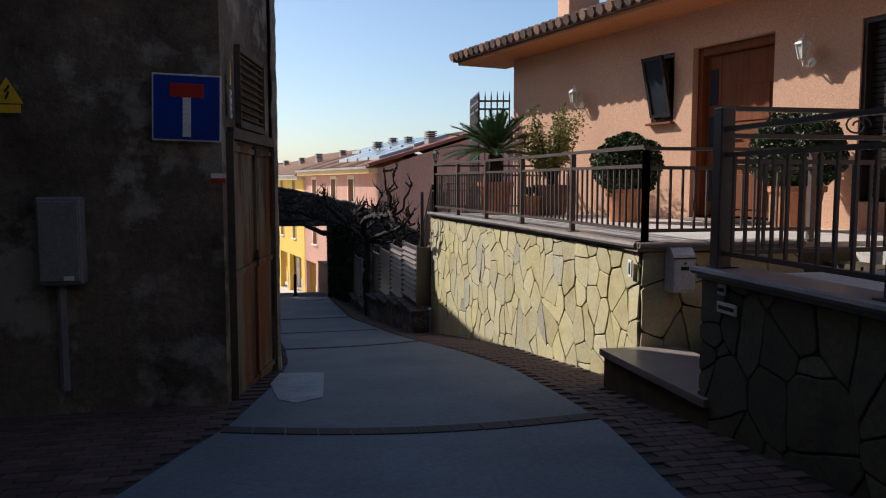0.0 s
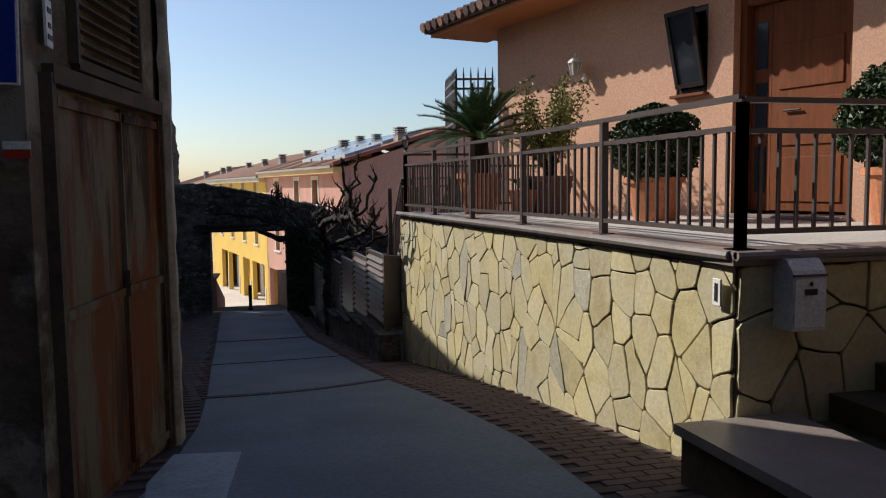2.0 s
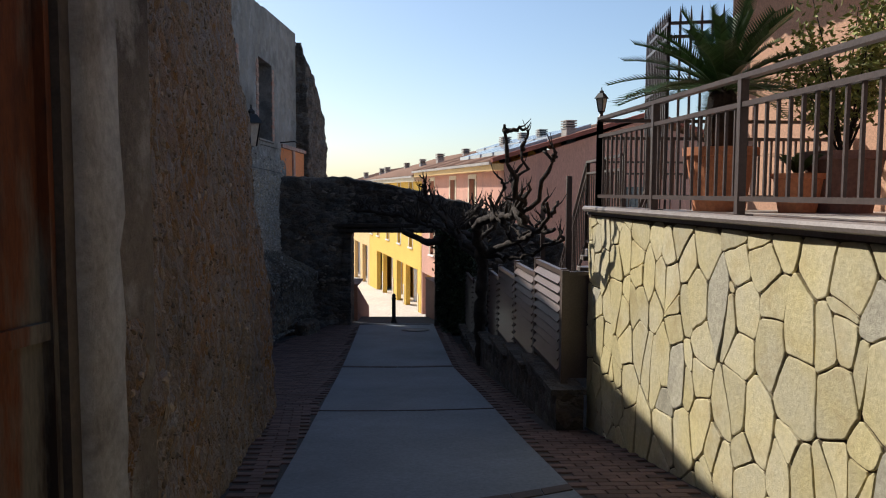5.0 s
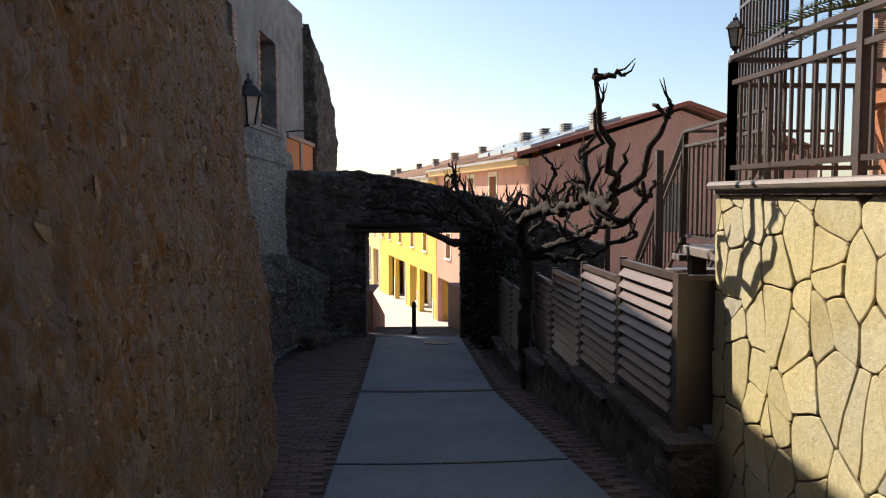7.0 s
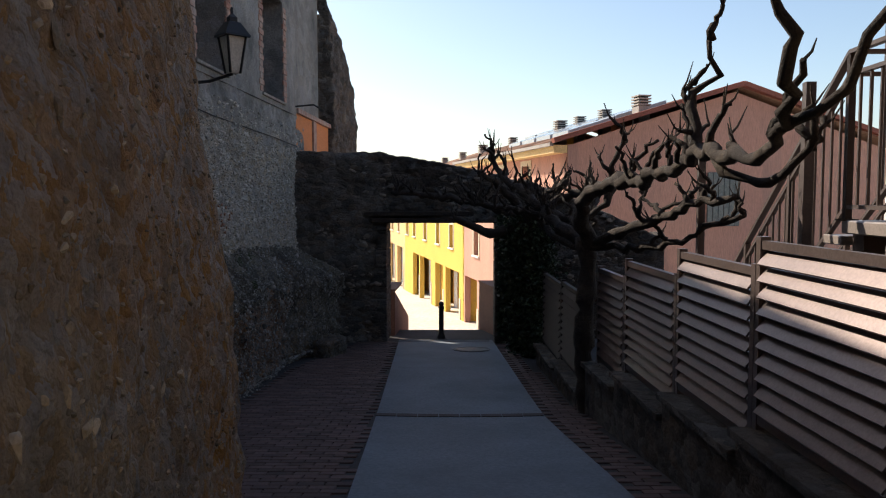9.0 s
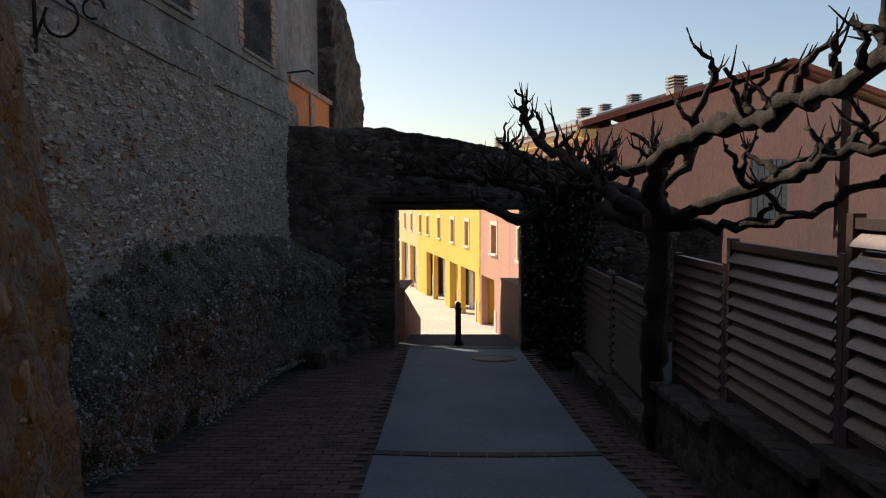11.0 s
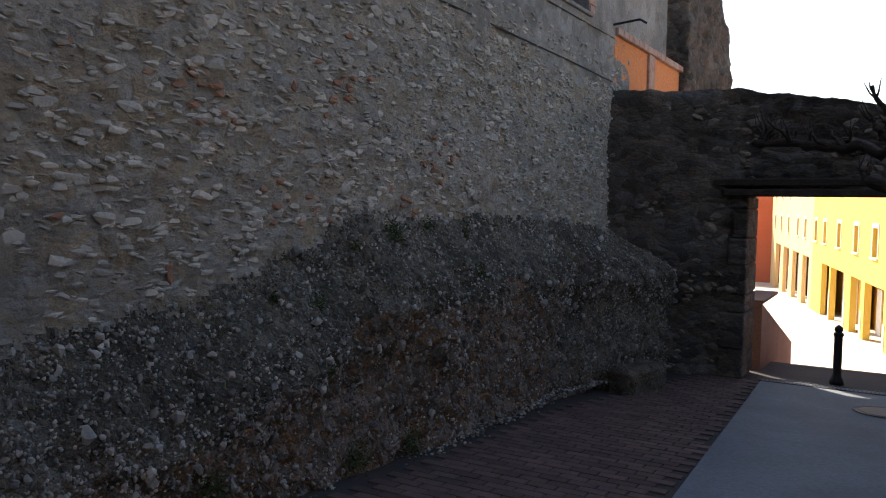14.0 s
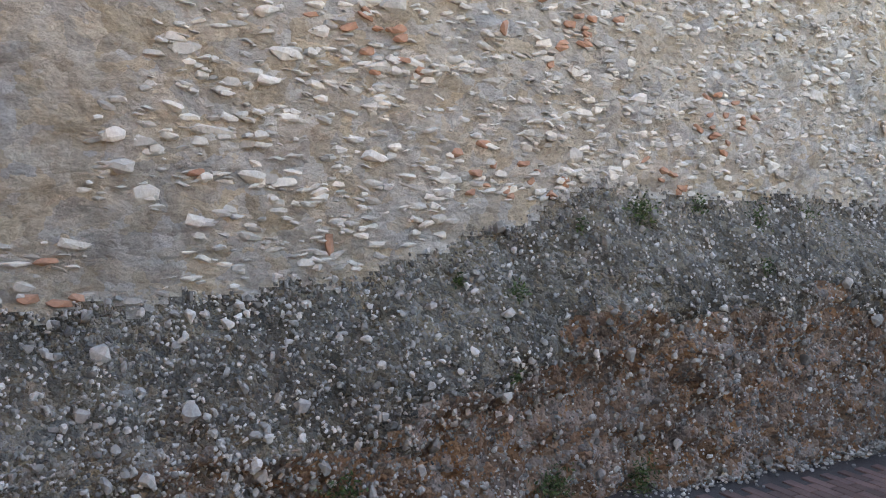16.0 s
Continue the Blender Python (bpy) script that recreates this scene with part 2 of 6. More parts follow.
tagged(sheet("pavement", -9, 6.0, np.arange(-14, 26.9, 0.5), 12, lambda x, y: zg(y), PAVING), "dark brick paving bed sloping down the lane", "pavement", kind="structure")
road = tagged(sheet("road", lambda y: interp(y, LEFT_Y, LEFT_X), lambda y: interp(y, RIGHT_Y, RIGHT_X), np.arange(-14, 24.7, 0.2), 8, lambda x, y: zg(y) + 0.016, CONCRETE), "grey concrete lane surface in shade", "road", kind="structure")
begin()
LOWZ = lambda x, y: -5.85 - 0.04 * (min(y, 110) - 50)
tagged(sheet("ground", -1500, 1500, [-1500, 20, 33, 60, 110, 3000], 8, LOWZ, PALE), "pale sunlit concrete street below the lane", "ground", kind="structure")
lay(STREET_SITE)


def tube(bm, pts, r, seg=6, cap=True):
    """Tube along points; r one radius or one for each point."""
    pts = [Vector(p) for p in pts]
    rs = [r] * len(pts) if isinstance(r, (int, float)) else list(r)
    rings, up = [], None
    for i, p in enumerate(pts):
        d = (pts[min(i + 1, len(pts) - 1)] - pts[max(i - 1, 0)]).normalized()
        ref = up if up is not None and abs(up.dot(d)) < 0.95 else (Vector((0, 0, 1)) if abs(d.z) < 0.9 else Vector((1, 0, 0)))
        u = (ref - d * ref.dot(d)).normalized()
        up, w = u, d.cross(u)
        rings.append([bm.verts.new(p + (u * math.cos(k * math.tau / seg) + w * math.sin(k * math.tau / seg)) * rs[i]) for k in range(seg)])
    for a, b in zip(rings, rings[1:]):
        for k in range(seg):
            bm.faces.new((a[k], a[(k + 1) % seg], b[(k + 1) % seg], b[k]))
    if cap:
        bm.faces.new(rings[0][::-1])
        bm.faces.new(rings[-1])
    return bm


def bar(bm, a, b, w, d=None):
    """Square bar from a to b."""
    a, b = Vector(a), Vector(b)
    d = d or w
    t = (b - a).normalized()
    side = t.cross(Vector((0, 0, 1))) if abs(t.z) < 0.95 else Vector((1, 0, 0))
    side = side.normalized()
    up = side.cross(t).normalized()
    q = [(-1, -1), (1, -1), (1, 1), (-1, 1)]
    ra = [bm.verts.new(a + side * (i * w / 2) + up * (j * d / 2)) for i, j in q]
    rb = [bm.verts.new(b + side * (i * w / 2) + up * (j * d / 2)) for i, j in q]
    for k in range(4):
        bm.faces.new((ra[k], ra[(k + 1) % 4], rb[(k + 1) % 4], rb[k]))
    bm.faces.new(ra[::-1])
    bm.faces.new(rb)
    return bm


def lathe(bm, profile, seg=16, at=(0, 0, 0)):
    rings = [[bm.verts.new((at[0] + r * math.cos(k * math.tau / seg), at[1] + r * math.sin(k * math.tau / seg), at[2] + z)) for k in range(seg)] for r, z in profile]
    for a, b in zip(rings, rings[1:]):
        for k in range(seg):
            bm.faces.new((a[k], a[(k + 1) % seg], b[(k + 1) % seg], b[k]))
    bm.faces.new(rings[0][::-1])
    bm.faces.new(rings[-1])
    return bm


def surface(name, us, vs, fn, material, slot=None, parent=None, smooth=True):
    """Grid mesh: fn(u, v) gives the place; slot(u, v) the material index."""
    verts = [fn(u, v) for v in vs for u in us]
    n = len(us)
    faces = [(j * n + i, j * n + i + 1, (j + 1) * n + i + 1, (j + 1) * n + i) for j in range(len(vs) - 1) for i in range(n - 1)]
    me = bpy.data.meshes.new(name)
    me.from_pydata(verts, [], faces)
    for m in (material if isinstance(material, (list, tuple)) else [material]):
        me.materials.append(m)
    if slot:
        me.polygons.foreach_set("material_index", [slot((us[i] + us[i + 1]) / 2, (vs[j] + vs[j + 1]) / 2) for j in range(len(vs) - 1) for i in range(n - 1)])
    if smooth:
        me.polygons.foreach_set("use_smooth", [True] * len(me.polygons))
    ob = new(name, me)
    if parent:
        ob.parent = parent
    return ob


def fbm(x, y, z, octaves=4):
    return noise.fractal(Vector((x, y, z)), 0.8, 2.1, octaves)


def clip_poly(poly, px, py, nx, ny):
    """Keep the side of the line through p where (q - p).n <= 0."""
    out = []
    for i, a in enumerate(poly):
        b = poly[(i + 1) % len(poly)]
        da, db = (a[0] - px) * nx + (a[1] - py) * ny, (b[0] - px) * nx + (b[1] - py) * ny
        if da <= 0:
            out.append(a)
        if da * db < 0:
            k = da / (da - db)
            out.append((a[0] + (b[0] - a[0]) * k, a[1] + (b[1] - a[1]) * k))
    return out


def cells(u0, u1, v0, v1, step, gap, aspect, rng):
    """Crazy-paving cells: weighted Voronoi polygons with wandering edges and narrow joints."""
    seeds, row = [], 0
    v = v0 - step
    while v < v1 + step:
        u = (u0 - step) * aspect + (row % 2) * step / 2
        while u < (u1 + step) * aspect:
            if rng.random() > 0.24:
                seeds.append((u + rng.uniform(-0.5, 0.5) * step, v + rng.uniform(-0.5, 0.5) * step, rng.uniform(0, 0.30) * step * step))
                if rng.random() < 0.20:
                    seeds.append((seeds[-1][0] + rng.uniform(-0.3, 0.3) * step, seeds[-1][1] + 0.36 * step, 0.0))
            u += step
        v += step
        row += 1
    result = []
    for sx, sy, sw in seeds:
        poly = [(u0 * aspect, v0), (u1 * aspect, v0), (u1 * aspect, v1), (u0 * aspect, v1)]
        for qx, qy, qw in seeds:
            dx, dy = qx - sx, qy - sy
            d = math.hypot(dx, dy)
            if 0 < d < step * 3.4:
                k = 0.5 + (sw - qw) / (2 * d * d) - gap / (2 * d)
                poly = clip_poly(poly, sx + dx * k, sy + dy * k, dx, dy)
                if len(poly) < 3:
                    break
        if len(poly) < 3:
            continue
        poly = [(x / aspect, y) for x, y in poly]
        area = sum(a[0] * b[1] - a[1] * b[0] for a, b in zip(poly, poly[1:] + poly[:1])) / 2
        if abs(area) < 0.0025:
            continue
        edge = []
        for i, p in enumerate(poly):
            q = poly[(i + 1) % len(poly)]
            l = math.hypot(q[0] - p[0], q[1] - p[1])
            c = min(0.3, rng.uniform(0.010, 0.022) / max(l, 0.02))
            n = max(1, int(l / 0.06))
            for k in range(n + 1):
                f = c + (1 - 2 * c) * k / n
                edge.append((p[0] * (1 - f) + q[0] * f, p[1] * (1 - f) + q[1] * f))
        bent = []
        for u, v in edge:
            big, fine = noise.noise_vector(Vector((u * 2.6, v * 2.6, u0 + 3.1))), noise.noise_vector(Vector((u * 13, v * 13, 7.7)))
            bent.append((min(u1, max(u0, u + 0.032 * big.x + 0.007 * fine.x)), min(v1, max(v0, v + 0.032 * big.y + 0.007 * fine.y))))
        result.append(bent)
    return result


def stone_slab(name, poly, place, proud, material, parent, rng):
    """One wall stone: a cell raised from the wall with a soft edge; place(u, v, d) maps to the world."""
    cu, cv = sum(p[0] for p in poly) / len(poly), sum(p[1] for p in poly) / len(poly)
    bm = bmesh.new()
    tilt_u, tilt_v = rng.uniform(-0.03, 0.03), rng.uniform(-0.03, 0.03)
    rings = []
    for shrink, d in ((1.0, -0.004), (1.0, proud * 0.8), (0.965, proud)):
        rings.append([bm.verts.new(place(cu + (u - cu) * shrink, cv + (v - cv) * shrink, d + (tilt_u * (u - cu) + tilt_v * (v - cv) if d > 0 else 0))) for u, v in poly])
    for a, b in zip(rings, rings[1:]):
        for k in range(len(poly)):
            bm.faces.new((a[k], a[(k + 1) % len(poly)], b[(k + 1) % len(poly)], b[k]))
    bm.faces.new(rings[-1])
    return part(name, bm, material, parent)


def hull_mesh(name, rng, sx, sy, sz, n=14, material=None):
    bm = bmesh.new()
    for _ in range(n):
        v = Vector((rng.gauss(0, 1), rng.gauss(0, 1), rng.gauss(0, 1))).normalized()
        bm.verts.new((v.x * sx, v.y * sy, v.z * sz))
    r = bmesh.ops.convex_hull(bm, input=bm.verts)
    bmesh.ops.delete(bm, geom=[v for v in bm.verts if not v.link_faces], context="VERTS")
    me = bpy.data.meshes.new(name)
    bm.to_mesh(me)
    bm.free()
    me.materials.append(material)
    return me


def joined(name, items, material, parent=None, label=""):
    """One mesh from many copies: items of (mesh, matrix, material index)."""
    vs, fs, mi, smooth = [], [], [], False
    for me, m, k in items:
        o = len(vs)
        vs += [tuple(m @ v.co) for v in me.vertices]
        for p in me.polygons:
            fs.append([o + i for i in p.vertices])
            mi.append(k)
    me = bpy.data.meshes.new(name)
    me.from_pydata(vs, [], fs)
    for m in material:
        me.materials.append(m)
    me.polygons.foreach_set("material_index", mi)
    ob = new(name, me)
    if parent:
        ob.parent = parent
    return tagged(ob, label, kind="stuff")


# ---- more materials ----
GLASS_DARK = plain("window_glass", (0.03, 0.035, 0.045), 0.08)
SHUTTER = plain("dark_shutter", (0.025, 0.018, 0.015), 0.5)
RUST = mat("rusty_door", (0.14, 0.12, 0.085), (0.13, 0.036, 0.009), 0.8, 26, 0.75, 0.3, 0.01, stain=(0.022, 0.009, 0.005), stain_amount=0.9, stain_scale=0.7, stretch=(4.0, 4.0, 0.7), contrast=0.045, stain_edge=0.07)
OLD_IRON = mat("old_iron", (0.10, 0.075, 0.05), (0.06, 0.045, 0.035), 4, 40, 0.8, 0.3, 0.006)
JAMB = mat("pale_jamb", (0.36, 0.33, 0.28), (0.24, 0.21, 0.17), 2, 25, 0.95, 0.5, 0.02, stain=(0.15, 0.12, 0.09), stain_amount=0.6, stain_scale=2, stain_edge=0.08)
SIGN_BLUE = plain("sign_blue", (0.005, 0.04, 0.30), 0.4)
SIGN_RED = plain("sign_red", (0.45, 0.03, 0.02), 0.4)
SIGN_YELLOW = plain("sign_yellow", (0.75, 0.48, 0.03), 0.4)
GREY_BOX = mat("grey_plastic", (0.20, 0.20, 0.20), (0.16, 0.16, 0.16), 3, 40, 0.6, 0.1, 0.003)
BLACK = plain("black_bar", (0.02, 0.02, 0.02), 0.5)
WOOD_DOOR = mat("brown_wood", (0.20, 0.062, 0.022), (0.14, 0.045, 0.017), 3, 30, 0.75, 0.2, 0.004, stretch=(6, 6, 0.5), spec=0.2)
POT = mat("terracotta", (0.48, 0.19, 0.09), (0.40, 0.155, 0.075), 3, 30, 0.85, 0.2, 0.006)
LEAF_DARK = mat("leaf_dark", (0.030, 0.050, 0.018), (0.05, 0.075, 0.025), 6, 40, 0.5, 0.1, 0.004, island=0.4)
LEAF_LIGHT = mat("leaf_light", (0.24, 0.25, 0.06), (0.17, 0.19, 0.05), 6, 40, 0.6, 0.1, 0.004, island=0.4)
PALM = mat("palm_leaf", (0.045, 0.09, 0.028), (0.07, 0.12, 0.045), 6, 40, 0.35, 0.1, 0.004, island=0.35)
BARK = mat("plane_bark", (0.05, 0.036, 0.028), (0.024, 0.018, 0.015), 9, 45, 0.9, 0.9, 0.03, stain=(0.115, 0.085, 0.06), stain_amount=0.5, stain_scale=3)
IVY = mat("ivy_leaf", (0.018, 0.028, 0.012), (0.03, 0.042, 0.018), 6, 40, 0.5, 0.1, 0.004, island=0.5)
CONGLOMERATE = mat("conglomerate", (0.20, 0.175, 0.142), (0.10, 0.086, 0.07), 1.3, 30, 0.95, 1.0, 0.05, stain=(0.25, 0.175, 0.125), stain_amount=0.5, stain_scale=0.9, cells_scale=20, cells_amount=0.45, cells_depth=0.6, contrast=0.1)
PEBBLE = mat("pebble", (0.33, 0.305, 0.275), (0.17, 0.158, 0.145), 5, 60, 0.9, 0.3, 0.006, island=0.6)
PALE_STONE = mat("pale_stone", (0.44, 0.405, 0.35), (0.345, 0.325, 0.295), 5, 40, 0.92, 0.5, 0.012, vary=0.25)
PALE_STONES = mat("pale_stones", (0.44, 0.40, 0.345), (0.345, 0.32, 0.29), 5, 40, 0.92, 0.5, 0.012, island=0.3)
BRICK_BIT = mat("brick_fragment", (0.32, 0.175, 0.115), (0.27, 0.14, 0.09), 5, 40, 0.9, 0.4, 0.01)
BRICKWORK = mat("old_brick", (0.36, 0.17, 0.12), (0.42, 0.33, 0.28), 4, 30, 0.92, 0.6, 0.02)
TUFT = mat("tuft_leaf", (0.035, 0.055, 0.015), (0.06, 0.085, 0.025), 6, 40, 0.6, 0.1, 0.004, island=0.5)
PANEL = plain("solar_panel", (0.33, 0.37, 0.42), 0.15)
CHIMNEY = mat("chimney_grey", (0.36, 0.33, 0.30), (0.30, 0.27, 0.25), 2, 20, 0.9, 0.2)
GALV = plain("grate_iron", (0.03, 0.03, 0.033), 0.6)
GLASSBLOCK = mat("glass_block", (0.16, 0.17, 0.16), (0.10, 0.11, 0.11), 9, 30, 0.3, 0.2, 0.01)
LAMP_GLASS = plain("lamp_glass", (0.55, 0.52, 0.46), 0.2)
SOFFIT = mat("orange_soffit", (0.62, 0.26, 0.11), (0.56, 0.23, 0.10), 1, 30, 0.9, 0.15, 0.01)

# ---- old house with the rusty door ----
HX = lambda y: interp(y, (5.6, 6.86, 7.5, 8.25), (-0.42, -0.24, -0.08, -0.07))
bm = bmesh.new()
prism(bm, [(-0.42, 5.6), (-0.40, 5.72), (-0.24, 6.86), (-0.09, 7.46), (-0.07, 8.2), (-9, 8.2), (-9, 5.6)], -1.2, 9.0)
tagged(part("wall_house", bm, OLD_PLASTER), "stained dark old plaster house wall", "wall", kind="structure")


def front(u, v):
    n = 0.035 * fbm(u * 1.3, 5, v * 1.3, 5)
    return (u, 5.575 + n - 0.10 * math.exp(-max(0, v + 0.4) * 3), v)


tagged(surface("plaster_front", np.arange(-6.0, -0.385, 0.06), np.arange(-0.6, 9.0, 0.06), front, OLD_PLASTER), "peeling stained plaster on the house front", "wall", kind="structure")
door = thing("metal_door", "rusty double sheet-metal door in an old wall", "door")
D = lambda y, z, d: Vector((HX(y) + d, y, z))
GROUND5 = -0.30
bm = bmesh.new()
bar(bm, D(5.78, -0.4, 0.015), D(5.78, 1.92, 0.015), 0.08)
bar(bm, D(7.45, -0.5, 0.015), D(7.45, 1.92, 0.015), 0.08)
bar(bm, D(5.78, 1.92, 0.015), D(7.45, 1.92, 0.015), 0.09)
part("door_frame", bm, OLD_IRON, door, "dark corroded iron frame")
for y0, y1 in ((5.83, 6.80), (6.83, 7.41)):
    bm = bmesh.new()
    ps = [D(y0, 0, 0.02), D(y1, 0, 0.02)]
    prism(bm, [(ps[0].x, y0), (ps[1].x, y1), (ps[1].x - 0.03, y1), (ps[0].x - 0.03, y0)], -0.42, 1.86)
    leaf = part("door_leaf", bm, RUST, door)
    bm = bmesh.new()
    for z in (-0.35, 0.75, 1.8):
        bar(bm, D(y0 + 0.02, z, 0.03), D(y1 - 0.02, z, 0.03), 0.025, 0.05)
    bar(bm, D(y1 - 0.02, -0.4, 0.032), D(y1 - 0.02, 1.84, 0.032), 0.03)
    part("stiffener", bm, RUST, leaf)
bm = bmesh.new()
bar(bm, D(6.76, 0.72, 0.05), D(6.76, 0.88, 0.05), 0.03)
bar(bm, D(6.72, 0.80, 0.07), D(6.80, 0.80, 0.07), 0.02)
part("door_handle", bm, OLD_IRON, door)
vent = thing("louver_vent", "dark wooden louver vent above the rusty door", "vent")
bm = bmesh.new()
for z in (2.02, 2.66):
    bar(bm, D(6.15, z, 0.02), D(7.15, z, 0.02), 0.06)
for y in (6.15, 7.15):
    bar(bm, D(y, 2.02, 0.02), D(y, 2.66, 0.02), 0.06)
part("frame", bm, OLD_IRON, vent)
slat = None
for i in range(9):
    bm = bmesh.new()
    bar(bm, D(6.18, 2.08 + i * 0.065, 0.02), D(7.12, 2.08 + i * 0.065, 0.02), 0.05, 0.012)
    part("slat", bm, OLD_IRON, vent)
sign = thing("dead_end_sign", "square blue dead-end road sign with red bar", "road sign", at=(-0.73, 5.545, 2.09), rz=0)
sign.matrix_world = pose(-0.665, 5.535, 2.09, 0, 1.6, 0)
for nm, c, d, w, h, z in (("plate", WHITE, 0.0, 0.51, 0.51, 0), ("blue_field", SIGN_BLUE, -0.006, 0.485, 0.485, 0), ("red_bar", SIGN_RED, -0.010, 0.25, 0.105, 0.13), ("white_bar", WHITE, -0.010, 0.062, 0.30, -0.072)):
    bm = bmesh.new()
    box(bm, -w / 2, d - 0.008, z - h / 2, w / 2, d + 0.0, z + h / 2, 0.003)
    part(nm, bm, c, sign)
warn = thing("warning_sign", "small yellow triangular electrical warning sign", "warning sign", at=(-1.93, 5.54, 2.18))
bm = bmesh.new()
vs = [bm.verts.new((x, y, z)) for y in (0, 0.006) for x, z in ((-0.11, -0.08), (0.11, -0.08), (0, 0.11))]
for f in ((0, 1, 2), (5, 4, 3), (0, 3, 4, 1), (1, 4, 5, 2), (2, 5, 3, 0)):
    bm.faces.new([vs[i] for i in f])
part("triangle", bm, SIGN_YELLOW, warn)
bm = bmesh.new()
bar(bm, (0.02, -0.003, 0.05), (-0.015, -0.003, 0.0), 0.012)
bar(bm, (0.015, -0.003, 0.005), (-0.01, -0.003, -0.05), 0.012)
part("bolt_mark", bm, BLACK, warn)
bm = bmesh.new()
box(bm, -0.09, 0, -0.15, 0.09, 0.006, -0.09)
part("plate", bm, SIGN_YELLOW, warn)
meter = thing("meter_box", "grey plastic meter box on the plaster wall", "meter box", at=(-1.59, 5.52, 1.08))
bm = bmesh.new()
box(bm, -0.16, -0.09, -0.33, 0.16, 0.05, 0.33, 0.015)
part("body", bm, GREY_BOX, meter)
bm = bmesh.new()
box(bm, -0.14, -0.105, -0.30, 0.14, -0.092, 0.30, 0.006)
part("door", bm, GREY_BOX, meter)
bm = bmesh.new()
box(bm, 0.03, -0.115, -0.29, 0.10, -0.106, -0.26)
part("label_plate", bm, WHITE, meter)
bm = bmesh.new()
tube(bm, [(-0.02, 0.0, -0.33), (-0.02, 0.0, -1.15)], 0.035, 8)
part("conduit", bm, GREY_BOX, meter)
mark = thing("trail_mark", "white and red painted trail mark", "mark", at=(-0.445, 5.53, 1.55))
for k, c in ((0.02, WHITE), (-0.02, SIGN_RED)):
    bm = bmesh.new()
    box(bm, -0.055, -0.012, k - 0.018, 0.055, 0.0, k + 0.018)
    part("stripe", bm, c, mark)
notice = thing("notice_plate", "white notice plate with small dark print", "notice", at=(-0.36, 5.79, 2.16), rz=0)
bm = bmesh.new()
box(bm, 0.0, -0.055, -0.12, 0.012, 0.055, 0.10)
part("plate", bm, WHITE, notice)
for z, w in ((0.05, 0.03), (-0.02, 0.025), (-0.075, 0.04)):
    bm = bmesh.new()
    box(bm, 0.013, -w, z - 0.012, 0.016, w, z + 0.012)
    part("print_bar", bm, BLACK, notice)
bm = bmesh.new()
vs = [bm.verts.new((x, y, z)) for x in (0.0, 0.01) for y, z in ((-0.05, 0.14), (0.05, 0.14), (0, 0.34))]
for f in ((2, 1, 0), (3, 4, 5), (0, 1, 4, 3), (1, 2, 5, 4), (2, 0, 3, 5)):
    bm.faces.new([vs[i] for i in f])
part("triangle", bm, SIGN_YELLOW, notice)

# ---- earth plaster wall with a battered face ----
def earth_x(y, z):
    base = interp(y, (7.46, 8.1, 9.74, 13.85), (-0.06, -0.09, -0.325, -0.745))
    lean = -0.03 - 0.085 * (y - 7.5) / 6.4
    n = 0.05 * fbm(y * 0.9, 2, z * 0.9, 3) + 0.028 * fbm(y * 5, 7, z * 5, 4)
    return base + (z - 0.2) * lean * (1.0 if z > 0.2 else 0.6) + n


def earth_top(y):
    return interp(y, (7.4, 8.6, 10.6, 13.85), (3.2, 3.25, 3.3, 3.43))


def earth(u, v):
    y = min(u, 13.85)
    z = -2.8 + v * (earth_top(y) + 2.8)
    if u <= 13.85:
        return (earth_x(u, z), u, z)
    k = u - 13.85
    return (earth_x(13.85, z) - k, 13.85 + 0.05 * fbm(k * 2, z * 2, 3), z)


tagged(surface("wall_earth", np.concatenate((np.arange(7.46, 13.85, 0.045), np.arange(13.85, 16.4, 0.06))), np.linspace(0, 1, 145), earth, EARTH_PLASTER), "brown weathered earth plaster wall full of pits", "wall", kind="structure")
bm = bmesh.new()
prism(bm, [(-0.55, 8.2), (-1.5, 13.7), (-9, 13.7), (-9, 8.2)], -3, lambda x, y: earth_top(y) - 0.02)
tagged(part("wall_earth_core", bm, EARTH_PLASTER), "core of the earth plaster wall", "wall", kind="structure")
bm = bmesh.new()
for y0, y1, x in ((7.47, 7.74, 0.012),):
    vs = []
    for z in np.arange(-0.5, 4.5, 0.12):
        w = 0.03 * fbm(z * 3, 1, 1)
        vs.append([bm.verts.new((earth_x(y, max(z, -2)) * 0 - 0.055 + d + 0.015 * fbm(y * 5, z * 5, 2), y, z)) for y, d in ((y0, 0.0), (y0 + 0.01, 0.05), (y1 + w, 0.05), (y1 + w + 0.03, -0.05))])
    for a, b in zip(vs, vs[1:]):
        for i in range(3):
            bm.faces.new((a[i], a[i + 1], b[i + 1], b[i]))
tagged(part("plaster_jamb", bm, JAMB, smooth=True), "pale cracked plaster strip beside the door", "plaster", kind="structure")

# ---- rubble retaining wall ----
begin()
ZB_Y, ZB_Z = (13.5, 16, 18, 19.2, 20.2, 21.2, 22.4, 24, 26, 28.5), (-1.3, -1.15, -1.05, -0.95, -0.72, -0.32, -0.40, -0.36, -0.5, -0.7)


def zb(y):
    return interp(y, ZB_Y, ZB_Z) + 0.09 * fbm(y * 2.5, 3, 1, 3)


